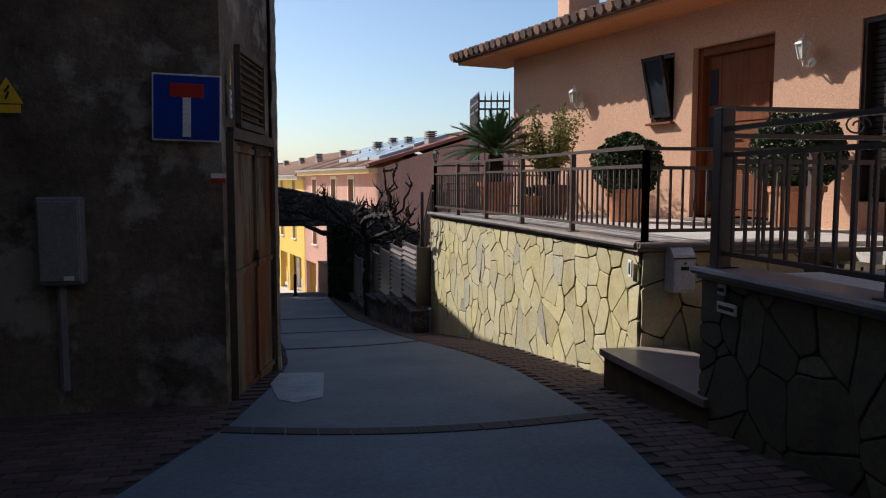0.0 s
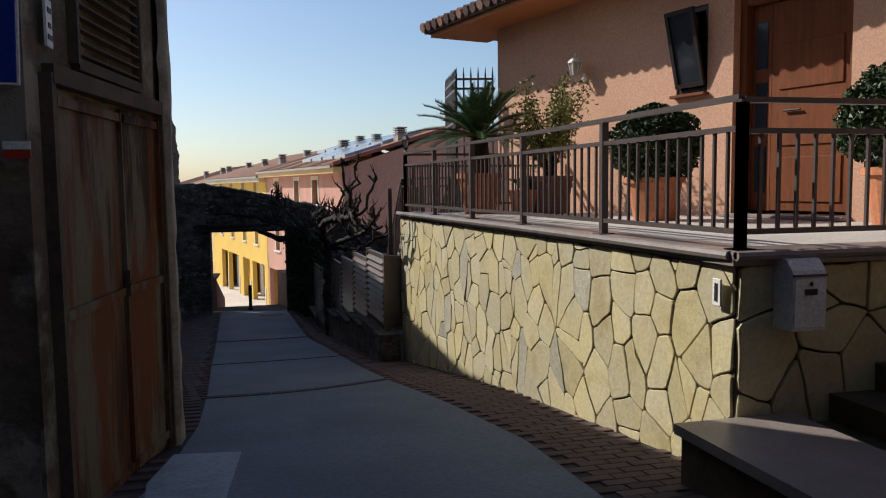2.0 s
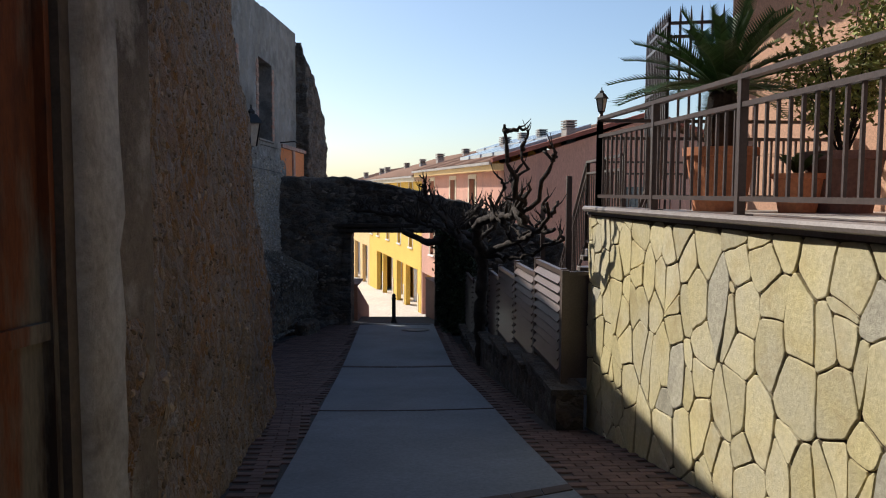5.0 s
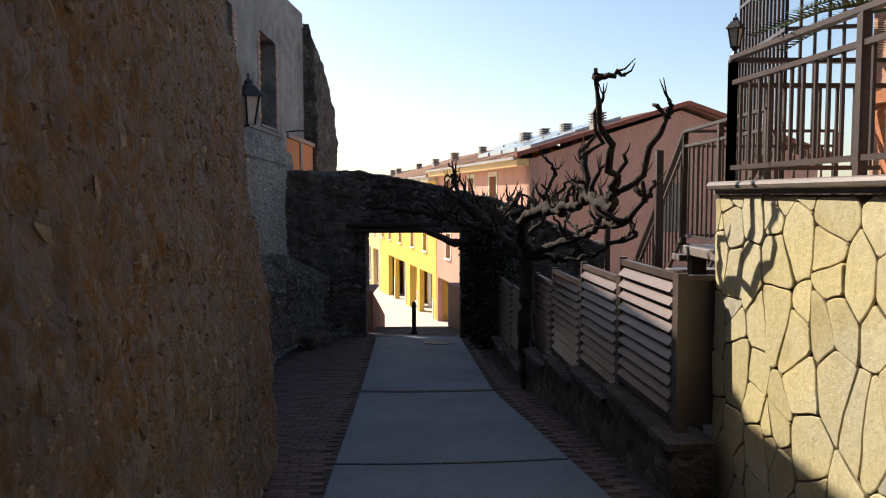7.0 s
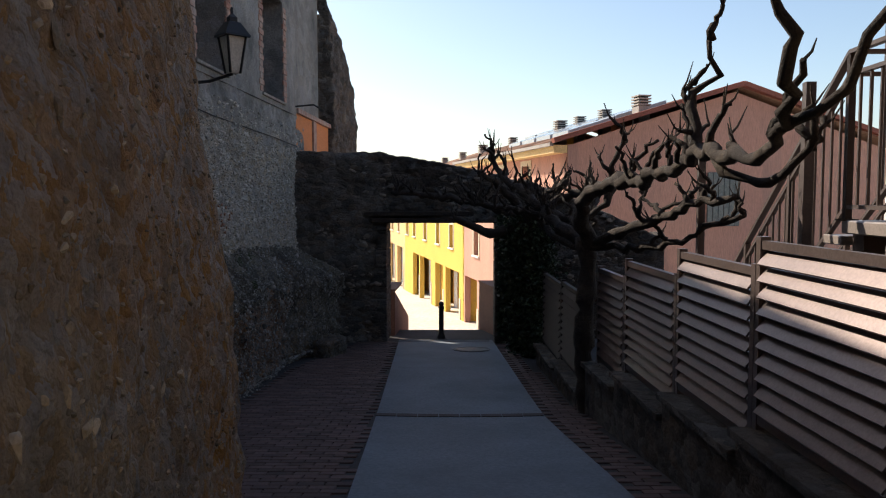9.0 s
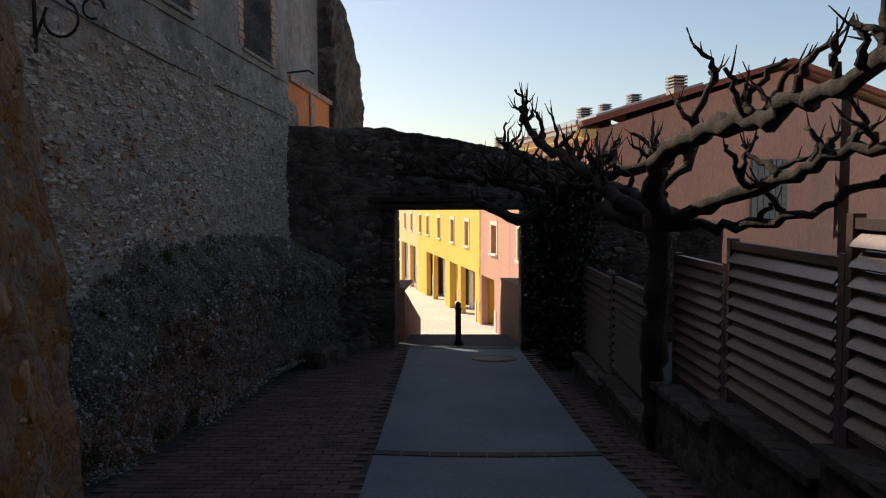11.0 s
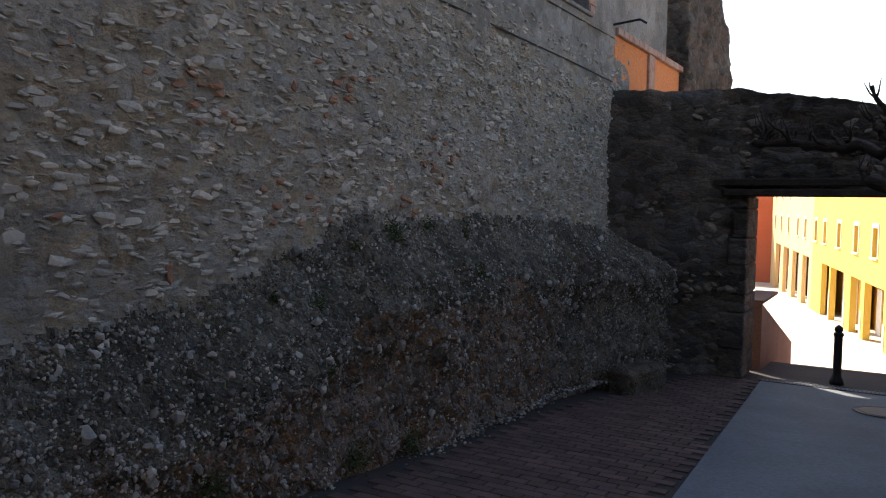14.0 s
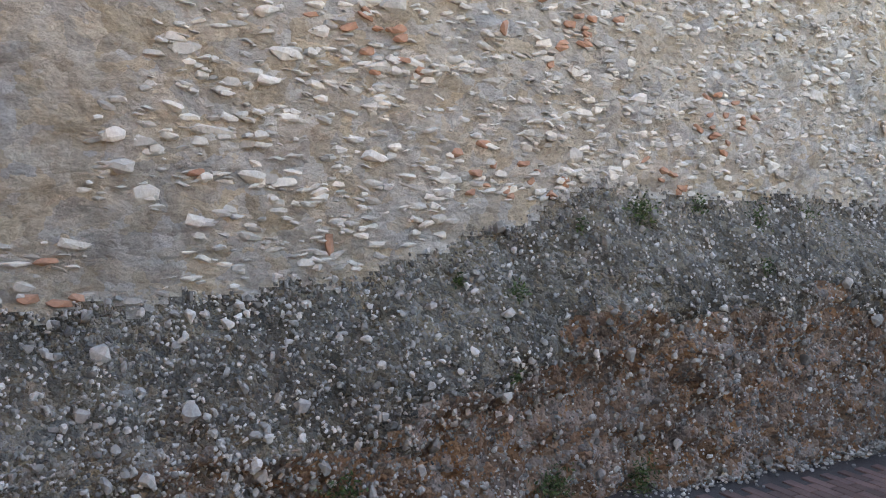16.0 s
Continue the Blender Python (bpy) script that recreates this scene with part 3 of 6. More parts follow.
def rubble_x(y, z):
    k = min(1, max(0, (zb(y) + 0.06 - z) / (0.85 + 0.35 * fbm(y * 0.9, 6, 2, 2))))
    k = k * k * (3 - 2 * k)
    hollow = 0.25 * max(0, min(1, (zb(y) - 0.75 - z) / 0.5))
    far = 0.5 * max(0, min(1, (y - 25.2) / 2.5)) * (1 if z < zb(y) + 0.4 else 0.0)
    n = 0.05 * fbm(y * 0.8, 4, z * 0.8, 3) + (0.030 + 0.035 * k) * fbm(y * 5, 9, z * 6.5, 4)
    return -3.47 + 0.58 * k - hollow * (0.5 + 0.5 * fbm(y * 1.1, 2, z)) + far * k + n


us, vs = np.arange(15.4, 28.6, 0.035), np.arange(-3.1, 2.5, 0.035)
rubble = tagged(surface("wall_rubble", us, vs, lambda u, v: (rubble_x(u, v), u, v), [RUBBLE_MORTAR, CONGLOMERATE, GREY_RENDER, SOIL], lambda u, v: 3 if v < zb(u) - 0.85 + 0.3 * fbm(u * 1.6, v * 2.5, 7, 4) and 18.4 < u + 0.8 * fbm(u, v * 2, 3, 3) < 24.6 else 1 if v < zb(u) + 0.06 * fbm(u * 6, v * 6, 1, 3) else (2 if v > 1.95 + 0.35 * fbm(u * 1.2, v, 5, 3) - 0.05 * (u - 22) else 0)), "old rubble stone retaining wall over a conglomerate bank", "wall", kind="structure")
bm = bmesh.new()
prism(bm, [(-3.75, 13.7), (-3.75, 28.6), (-9, 28.6), (-9, 13.7)], -4, 2.45)
tagged(part("wall_rubble_core", bm, GREY_RENDER), "core of the retaining wall", "wall", kind="structure")

# ---- upper house over the retaining wall ----
bm = bmesh.new()
UX = -3.44
def upper_wall(bm, y0, y1, z0, z1):
    box(bm, -4.1, y0, z0, UX, y1, z1)
WINS = ((21.4, 22.8), (25.0, 26.6))
ys = [15.0]
TOP = lambda y: 6.02 if y < 19.5 else 6.18 if y < 22 else 6.1
for y0, y1 in ((15.0, 19.5), (19.5, 21.4), (22.8, 25.0), (26.6, 27.8)):
    upper_wall(bm, y0, y1, 2.46, TOP((y0 + y1) / 2))
for a, b in WINS:
    upper_wall(bm, a, b, 4.75, 6.12)
    upper_wall(bm, a, b, 2.46, 2.62)
box(bm, -9, 15, 2.46, -4.12, 27.8, 5.95)
house2 = tagged(part("wall_upper_house", bm, GREY_RENDER), "grey rendered wall of a derelict upper house", "wall", kind="structure")
for a, b in WINS:
    w = thing("window", "deep window opening with a dark pane and brick edges", "window", "windows of the upper house")
    bm = bmesh.new()
    box(bm, -4.08, a, 2.62, -4.02, b, 4.75)
    part("pane", bm, GLASS_DARK, w)
    bm = bmesh.new()
    for y in (a, b - 0.06):
        box(bm, -4.02, y, 2.63, -3.96, y + 0.06, 4.74)
    box(bm, -4.02, a, 2.62, -3.96, b, 2.68)
    part("frame", bm, OLD_IRON, w)
    bm = bmesh.new()
    box(bm, -3.9, a - 0.08, 2.56, UX + 0.05, b + 0.08, 2.615, 0.01)
    part("sill", bm, GREY_RENDER, w)
    rng = random.Random(int(a * 10))
    for side in (a - 0.13, b + 0.13):
        bm = bmesh.new()
        for i in range(17):
            z = 2.63 + i * 0.12
            wd = 0.10 + 0.05 * (i % 2)
            box(bm, UX - 0.02, side - wd, z, UX + 0.012 + rng.uniform(0, 0.012), side + wd, z + 0.105, 0.008)
        part("brick_edge", bm, BRICKWORK, w)
bm = bmesh.new()
box(bm, -4.3, 27.82, 1.4, -3.46, 31.8, 2.52)
tagged(part("parapet", bm, ORANGE), "orange plastered parapet of a small terrace", "parapet", kind="structure")
bm = bmesh.new()
for i in range(15):
    box(bm, -4.35, 27.8 + i * 0.27, 2.525, -3.38, 27.8 + i * 0.27 + 0.262, 2.64, 0.01)
tagged(part("parapet_coping", bm, BRICKWORK), "pale brick coping of the parapet", "coping", kind="structure")
bm = bmesh.new()
box(bm, -3.48, 29.6, 1.4, -3.41, 29.95, 2.52, 0.01)
tagged(part("parapet_pilaster", bm, BRICKWORK), "brick pilaster on the parapet", "pilaster", kind="structure")


def tower(u, v):
    e = interp(v, (1, 4.0, 5.8, 6.6), (0, 0.05, 0.4, 0.9))
    pts = [(-3.75, 31.75), (-3.30 - e * 0.3, 31.85), (-3.32 - e, 36.5 - e * 2.5), (-9, 37.0)]
    i = min(2, int(u))
    k = u - i
    a, b = pts[i], pts[i + 1]
    n = 0.11 * fbm(u * 6, v * 2.2, 4, 4)
    return (a[0] + (b[0] - a[0]) * k + n, a[1] + (b[1] - a[1]) * k - n, v)


tagged(surface("wall_tower", np.concatenate((np.arange(0, 1, 0.2), np.arange(1, 2, 0.02), np.arange(2, 3.01, 0.2))), np.arange(-1, 6.45, 0.07), tower, ARCH_STONE), "ruined rubble tower wall above the passage", "wall", kind="structure")
bm = bmesh.new()
prism(bm, [(-3.95, 27.82), (-3.72, 31.7), (-9, 31.7), (-9, 27.82)], 1.4, 6.7)
tagged(part("wall_behind", bm, GREY_RENDER), "rendered house wall behind the small terrace", "wall", kind="structure")

# ---- arch wall ----
def arch_top(x):
    return interp(x, (-3.7, -2.6, -1.8, -0.5, 0.6, 1.6, 2.4, 3.6, 5.2), (1.66, 1.60, 1.66, 1.45, 1.25, 1.0, 0.85, 0.35, -0.35)) + 0.05 * fbm(x * 3, 1, 2, 3)


def arch_y(x, z):
    return 28.55 + interp(x, (-3.7, -1.5, 5.5), (-0.9, 0.0, -0.6)) + 0.08 * fbm(x * 1.2, 3, z * 1.2, 3) + 0.05 * fbm(x * 5, 8, z * 6, 4)


def arch_block(name, x0, x1, z0f, z1f, label, mt):
    xs, zs = np.linspace(x0, x1, max(6, int((x1 - x0) / 0.05))), np.linspace(0, 1, 44)
    ob = surface(name, xs, np.concatenate((zs, [1.02, 1.04])), lambda u, v: (u, arch_y(u, z0f(u) + (z1f(u) - z0f(u)) * min(v, 1)) + (0.9 if v > 1.03 else 0.45 if v > 1.01 else 0), z0f(u) + (z1f(u) - z0f(u)) * min(v, 1) + (0.04 if v > 1.01 else 0)), mt)
    return tagged(ob, label, "wall", kind="structure")


LINT = lambda x: -0.06 + 0.05 * math.sin((x + 1.4) * 1.1)
arch_block("wall_arch_left", -3.75, -1.40, lambda x: -3.2, arch_top, "rough dark stone wall beside the passage", ARCH_STONE)
arch_block("wall_arch_lintel", -1.40, 1.36, LINT, arch_top, "rough stone wall over the passage", ARCH_STONE)
arch_block("wall_arch_right", 1.36, 5.4, lambda x: -3.2, arch_top, "rubble stone wall beside the ivy", ARCH_STONE)
bm = bmesh.new()
prism(bm, [(-3.7, 28.2), (-1.42, 28.7), (-1.42, 29.45), (-3.7, 29.2)], -3.2, 1.5)
box(bm, -1.42, 28.72, 0.0, 1.38, 29.45, 0.9)
box(bm, 1.38, 28.72, -3.2, 5.2, 29.35, -0.4)
tagged(part("wall_arch_core", bm, ARCH_STONE), "core of the passage wall", "wall", kind="structure")
lint = thing("timber_lintel", "old timber lintel beams over the passage", "lintel")
for k, z in ((0, -0.07), (1, 0.09)):
    bm = bmesh.new()
    box(bm, -1.75 - 0.2 * k, 28.36, z, 1.6, 28.62, z + 0.12, 0.02)
    part("beam", bm, BARK, lint)
rng = random.Random(5)
for sx, d in ((-1.40, -1), (1.36, 1)):
    jamb = thing("stone_jamb", "stacked stone jamb of the passage", "jamb", "passage jambs")
    z = -3.0
    while z < -0.1:
        h = rng.uniform(0.28, 0.6)
        w = rng.uniform(0.2, 0.42)
        bm = bmesh.new()
        y0 = arch_y(sx, z) - 0.05 - rng.uniform(0, 0.03)
        box(bm, min(sx - d * 0.03, sx + d * w), y0, z, max(sx - d * 0.03, sx + d * w), 29.4, min(z + h - 0.012, -0.09), 0.02)
        part("stone", bm, ARCH_STONE, jamb)
        z += h

lay(WALL_SITE)

# ---- passage end: bollard, grate, manhole, parapets, steps ----
boll = thing("bollard", "black cast iron bollard at the passage", "bollard", at=(0.37, 24.95, zg(24.95)))
boll.scale = (0.85, 0.85, 0.85)
bm = bmesh.new()
lathe(bm, [(0.10, 0), (0.10, 0.05), (0.075, 0.10), (0.06, 0.14), (0.058, 0.72), (0.07, 0.74), (0.07, 0.77), (0.055, 0.79)], 14)
part("post", bm, DARK, boll, smooth=True)
bm = bmesh.new()
lathe(bm, [(0.045, 0.79), (0.062, 0.83), (0.05, 0.87), (0.015, 0.90)], 14)
part("cap", bm, DARK, boll, smooth=True)
grate = thing("drain_grate", "iron drain grate across the lane", "drain grate", at=(0.42, 24.45, zg(24.45) + 0.02))
grate.scale = (0.9, 0.85, 1)
bm = bmesh.new()
box(bm, -1.0, -0.12, 0, 1.0, -0.10, 0.012)
box(bm, -1.0, 0.10, 0, 1.0, 0.12, 0.012)
part("frame", bm, GALV, grate)
for i in range(40):
    bm = bmesh.new()
    box(bm, -0.985 + i * 0.05, -0.10, 0, -0.965 + i * 0.05, 0.10, 0.01)
    part("grate_bar", bm, GALV, grate)
man = thing("manhole_cover", "round cast iron manhole cover in the concrete", "manhole cover", at=(0.93, 23.12, zg(23.12) + 0.02))
man.matrix_world = pose(0.93, 23.12, zg(23.12) + 0.02, -3.9, 0, 0)
man.scale = (0.85, 0.85, 1)
bm = bmesh.new()
lathe(bm, [(0.40, 0), (0.40, 0.008), (0.36, 0.008), (0.355, 0.004), (0.33, 0.004), (0.325, 0.009)], 28)
part("cover", bm, GALV, man)
begin()
for x0, x1, z1, y0 in ((-1.62, -1.27, -1.85, 29.9), (1.02, 1.9, -1.80, 29.9)):
    p = thing("parapet_wall", "low brown rendered parapet beside the steps", "parapet", "parapets beside the steps")
    bm = bmesh.new()
    if x0 < 0:
        prism(bm, [(x0, 29.6), (x1, 29.6), (x1, 33.6), (x0, 33.6)], lambda x, y: zl(y) - 3, lambda x, y: z1 - 0.5 * max(0, y - 31.2))
    else:
        prism(bm, [(x0 + 0.28, 29.6), (x1, 29.6), (x1, 33.6), (x0 - 0.1, 33.6), (x0 - 0.1, 31.2)], lambda x, y: zl(y) - 3, lambda x, y: z1 - 0.5 * max(0, y - 31.2))
    part("body", bm, BROWNWALL, p)
    bm = bmesh.new()
    if x0 < 0:
        prism(bm, [(x0 - 0.02, 29.58), (x1 + 0.02, 29.58), (x1 + 0.02, 31.2), (x0 - 0.02, 31.2)], z1 + 0.003, z1 + 0.05)
    else:
        prism(bm, [(x0 + 0.25, 29.58), (x1, 29.58), (x1, 31.2), (x0 - 0.13, 31.2)], z1 + 0.003, z1 + 0.05)
    part("coping", bm, BROWNWALL, p)
steps = thing("lower_steps", "concrete steps going down to the lower street", "steps", kind="structure")
for i in range(17):
    bm = bmesh.new()
    box(bm, -1.25, 31.2 + i * 0.29, -7.5, 1.0, 31.2 + (i + 1) * 0.29, -2.95 - (i + 1) * 0.172)
    part("step", bm, CONCRETE, steps)
bm = bmesh.new()
box(bm, -9, 30.6, -8, -1.62, 31.2, -2.97)
box(bm, 1.9, 30.6, -8, 6.0, 31.2, -2.97)
tagged(part("wall_retaining", bm, BROWNWALL), "retaining wall under the upper lane", "wall", kind="structure")
lay(PASSAGE_SITE)

block = thing("stone_block", "rough grey stone block at the foot of the wall", "stone", at=(-1.52, 22.5, zg(22.5)), rz=72)
bm = bmesh.new()
box(bm, -0.36, -0.16, -0.08, 0.36, 0.16, 0.30, 0.04)
bmesh.ops.subdivide_edges(bm, edges=bm.edges[:], cuts=3, use_grid_fill=True)
for v in bm.verts:
    v.co += noise.noise_vector(v.co * 5) * 0.035
part("block", bm, CONGLOMERATE, block)

# ---- lane bands and cement patch ----
for yl, yr, w in ((4.55, 4.25, 0.085), (9.65, 10.1, 0.07), (17.68, 17.68, 0.07), (13.5, 13.6, 0.015)):
    xl, xr = interp(yl, LEFT_Y, LEFT_X), interp(yr, RIGHT_Y, RIGHT_X)
    n = int((xr - xl) / 0.21)
    band = thing("brick_band", "row of dark bricks across the concrete lane", "brick band", "bands across the lane", kind="structure")
    for i in range(n):
        k0, k1 = i / n, (i + 0.96) / n
        sag = lambda k: yl + (yr - yl) * k - 0.22 * math.sin(k * math.pi) * (1 if yl < 12 else 0.3)
        bm = bmesh.new()
        prism(bm, [(xl + (xr - xl) * k0, sag(k0) - w), (xl + (xr - xl) * k1, sag(k1) - w), (xl + (xr - xl) * k1, sag(k1) + w), (xl + (xr - xl) * k0, sag(k0) + w)], lambda x, y: zg(y) - 0.02, lambda x, y: zg(y) + 0.024)
        part("brick", bm, BAND, band)
PATCH = mat("cement_patch", (0.36, 0.38, 0.40), (0.24, 0.26, 0.28), 2.5, 30, 0.75, 0.3, 0.01)
bm = bmesh.new()
pts = [(0.42, 7.0), (-0.02, 7.1), (-0.10, 6.4), (-0.02, 5.55), (0.12, 5.35), (0.34, 5.55)]
prism(bm, pts[::-1], lambda x, y: zg(y) - 0.02, lambda x, y: zg(y) + 0.023)
tagged(part("cement_patch", bm, PATCH), "lighter cement patch beside the door", "patch", kind="structure")

# ---- terrace with crazy-paved stone wall ----
TW = [(3.06, 5.38), (2.92, 8.5), (2.60, 12.55)]
SEG = [(Vector(a), Vector(b)) for a, b in zip(TW, TW[1:])]


def along(u):
    for a, b in SEG:
        l = (b - a).length
        if u <= l or b is SEG[-1][1]:
            d = (b - a) / l
            return a + d * u, Vector((-d.y, d.x))
        u -= l


def wall_place(u, v, d):
    p, n = along(u)
    return (p.x + n.x * d, p.y + n.y * d, v)


bm = bmesh.new()
prism(bm, TW + [(8, 12.55), (9, 5.38)], -3, 0.92)
terrace = tagged(part("terrace", bm, JOINT), "raised house terrace behind a crazy-paved yellow stone wall", "terrace", kind="structure")
bm = bmesh.new()
prism(bm, [(3.09, 5.45), (2.95, 8.5), (2.63, 12.5), (4.96, 12.5), (7.0, 5.45)], 0.925, 0.975)
tagged(part("terrace_floor", bm, TERRACE), "pale terrace paving", "floor", kind="structure")
bm = bmesh.new()
prism(bm, [(2.78, -6), (2.78, 3.9), (9, 3.9), (9, -6)], -1, 0.88)
terrace2 = tagged(part("terrace_front", bm, JOINT), "lower terrace block with a crazy-paved stone face", "terrace", kind="structure")
bm = bmesh.new()
prism(bm, [(3.0, -6), (3.0, 3.85), (8.9, 3.85), (8.9, -6)], 0.885, 0.91)
tagged(part("terrace_floor", bm, TERRACE), "pale paving of the lower terrace", "floor", kind="structure")


def coping(name, pts, z, w, label):
    """Moulded coping along plan points."""
    bm = bmesh.new()
    for (a, b) in zip(pts, pts[1:]):
        d = (Vector(b) - Vector(a)).normalized()
        n = Vector((-d.y, d.x))
        for (o0, o1, z0, z1) in ((0.035, -w, z, z + 0.035), (0.065, -w, z + 0.037, z + 0.075)):
            if o0 == 0.065:
                tube(bm, [(a[0] + n.x * 0.06, a[1] + n.y * 0.06, z + 0.056), (b[0] + n.x * 0.06, b[1] + n.y * 0.06, z + 0.056)], 0.027, 8)
            prism(bm, [(a[0] + n.x * o0, a[1] + n.y * o0), (b[0] + n.x * o0, b[1] + n.y * o0), (b[0] + n.x * o1, b[1] + n.y * o1), (a[0] + n.x * o1, a[1] + n.y * o1)], z0, z1)
    return tagged(part(name, bm, COPING), label, "coping", kind="structure")


coping("coping", [(3.06, 5.36)] + TW[1:], 0.925, 0.30, "moulded brown stone coping on the terrace wall")
coping("coping", [(4.6, 5.36), (3.00, 5.36)], 0.927, 0.26, "moulded brown stone coping at the stair side")
coping("coping", [(2.78, -6), (2.78, 3.93)], 0.885, 0.28, "grey stone coping on the lower terrace")

# ---- railings ----
def balustrade(name, pts, z0, z1, label, posts=1.35, gap=0.115, top2=0.165, foot=0.03, category="railing", group=""):
    """Metal railing along 3D plan points: posts, hand rail, second rail, foot rail, balusters."""
    t = thing(name, label, category, group)
    for k, (a, b) in enumerate(zip(pts, pts[1:])):
        a, b = Vector(a), Vector(b)
        l = (b - a).xy.length
        P = lambda u, z: a + (b - a) * (u / l) + Vector((0, 0, z))
        for nm, z, w, d in (("hand_rail", z1, 0.055, 0.03), ("second_rail", z1 - top2, 0.04, 0.03), ("foot_rail", z0 + 0.10, 0.04, 0.03)):
            bm = bmesh.new()
            bar(bm, P(0, z), P(l, z), w, d)
            part(nm, bm, RAIL, t)
        n = max(1, round(l / posts))
        for i in range(n + 1):
            if i == 0 and k:
                continue
            bm = bmesh.new()
            bar(bm, P(l * i / n, z0 - 0.02), P(l * i / n, z1 - 0.012), 0.05)
            box(bm, -0.06, -0.06, z0 - 0.004, 0.06, 0.06, z0 + 0.008, 0, Matrix.Translation(P(l * i / n, 0)))
            part("post", bm, RAIL, t)
        m = int(l / gap)
        for i in range(1, m):
            if min(abs(i / m - j / n) for j in range(n + 1)) * l < 0.045:
                continue
            bm = bmesh.new()
            bar(bm, P(l * i / m, z0 + 0.11), P(l * i / m, z1 - top2 - 0.01), 0.018)
            part("baluster", bm, RAIL, t)
    return t


balustrade("terrace_railing", [(3.12, 5.44, 0), (2.98, 8.5, 0), (2.66, 12.5, 0)], 1.0, 1.825, "brown metal terrace railing with square balusters")
balustrade("terrace_railing", [(3.12, 5.44, 0), (4.75, 5.44, 0)], 1.0, 1.81, "brown metal railing beside the entrance stair", 1.6)
balustrade("terrace_railing", [(2.66, 12.5, 0), (4.9, 12.5, 0)], 1.0, 1.81, "brown metal railing at the terrace end", 1.0)
gate = balustrade("front_railing", [(2.86, 3.84, 0), (2.86, -2.0, 0)], 0.96, 1.86, "dark metal railing on the lower terrace wall", 1.6, 0.13)
bm = bmesh.new()
box(bm, -0.05, -0.05, 0.96, 0.05, 0.05, 2.0, 0.006, Matrix.Translation((2.86, 3.84, 0)))
part("corner_post", bm, RAIL, gate)
gate2 = balustrade("front_railing", [(2.9, 3.84, 0), (5.6, 3.84, 0)], 0.96, 1.82, "dark metal railing with scroll work above the stair", 1.4, 0.13)
for i in range(8):
    bm = bmesh.new()
    c = Vector((3.25 + i * 0.3, 3.84, 1.90))
    tube(bm, [c + Vector((0.11 * (1 - k / 26) * math.cos(k * 0.5), 0, 0.075 * (1 - k / 26) * math.sin(k * 0.5))) for k in range(20)], 0.007, 5)
    part("scroll", bm, RAIL, gate2)
bm = bmesh.new()
bar(bm, (2.86, 3.84, 1.995), (5.6, 3.84, 1.995), 0.05, 0.03)
part("upper_rail", bm, RAIL, gate2)

# ---- entrance stair, slab, letter box, plates ----
stair = thing("entrance_stair", "dark stone steps up to the house terrace", "stairs", kind="structure")
for i in range(6):
    bm = bmesh.new()
    prism(bm, [(3.35 + i * 0.30, 3.92), (5.4, 3.92), (5.4, 5.36), (3.35 + i * 0.30, 5.36)], -0.6, 0.03 + i * 0.155)
    part("step", bm, JOINT, stair)
bm = bmesh.new()
box(bm, 5.15, 3.92, -0.6, 7.2, 5.40, 0.93)
part("landing", bm, TERRACE, stair)
slab = thing("step_slab", "broad worn stone step in front of the stair", "step")
bm = bmesh.new()
prism(bm, [(2.72, 5.34), (2.76, 3.75), (3.4, 3.93), (3.4, 5.34)], -0.7, 0.04)
part("riser", bm, JOINT, slab)
bm = bmesh.new()
prism(bm, [(2.68, 5.35), (2.72, 3.75), (3.4, 3.92), (3.4, 5.35)], 0.044, 0.10)
part("tread", bm, COPING, slab)
mail = thing("letter_box", "white metal letter box on the stone wall", "letter box", at=(3.37, 5.30, 0.585))
mail.scale = (0.68, 0.95, 0.89)
bm = bmesh.new()
prof = [(0.0, 0.0), (0.0, 0.40), (-0.03, 0.43), (-0.10, 0.42), (-0.15, 0.36), (-0.16, 0.33), (-0.16, 0.0)]
L = [bm.verts.new((-0.15, y + 0.05, z)) for y, z in prof]
R = [bm.verts.new((0.15, y + 0.05, z)) for y, z in prof]
bm.faces.new(L)
bm.faces.new(R[::-1])
for i in range(len(prof)):
    j = (i + 1) % len(prof)
    bm.faces.new((L[i], R[i], R[j], L[j]))
bmesh.ops.recalc_face_normals(bm, faces=bm.faces[:])
part("body", bm, WHITE, mail)
bm = bmesh.new()
box(bm, -0.14, -0.118, 0.02, 0.14, -0.111, 0.31, 0.003)
part("door", bm, WHITE, mail)
bm = bmesh.new()
box(bm, -0.055, -0.124, 0.215, 0.055, -0.119, 0.25)
part("slot", bm, BLACK, mail)
bm = bmesh.new()
tube(bm, [(0, -0.118, 0.28), (0, -0.128, 0.28)], 0.012, 8)
part("lock", bm, GALV, mail)
bm = bmesh.new()
box(bm, -0.15, -0.12, 0.322, 0.15, -0.105, 0.336)
part("trim", bm, RAIL, mail)
num = thing("number_plate", "small white enamel plate with a dark bar", "plate", at=(3.01, 5.47, 0.77))
bm = bmesh.new()
box(bm, -0.012, -0.038, -0.075, 0.0, 0.038, 0.075, 0.003)
part("plate", bm, WHITE, num)
bm = bmesh.new()
box(bm, -0.015, -0.014, -0.05, -0.0125, 0.014, 0.05)
part("bar", bm, BLACK, num)
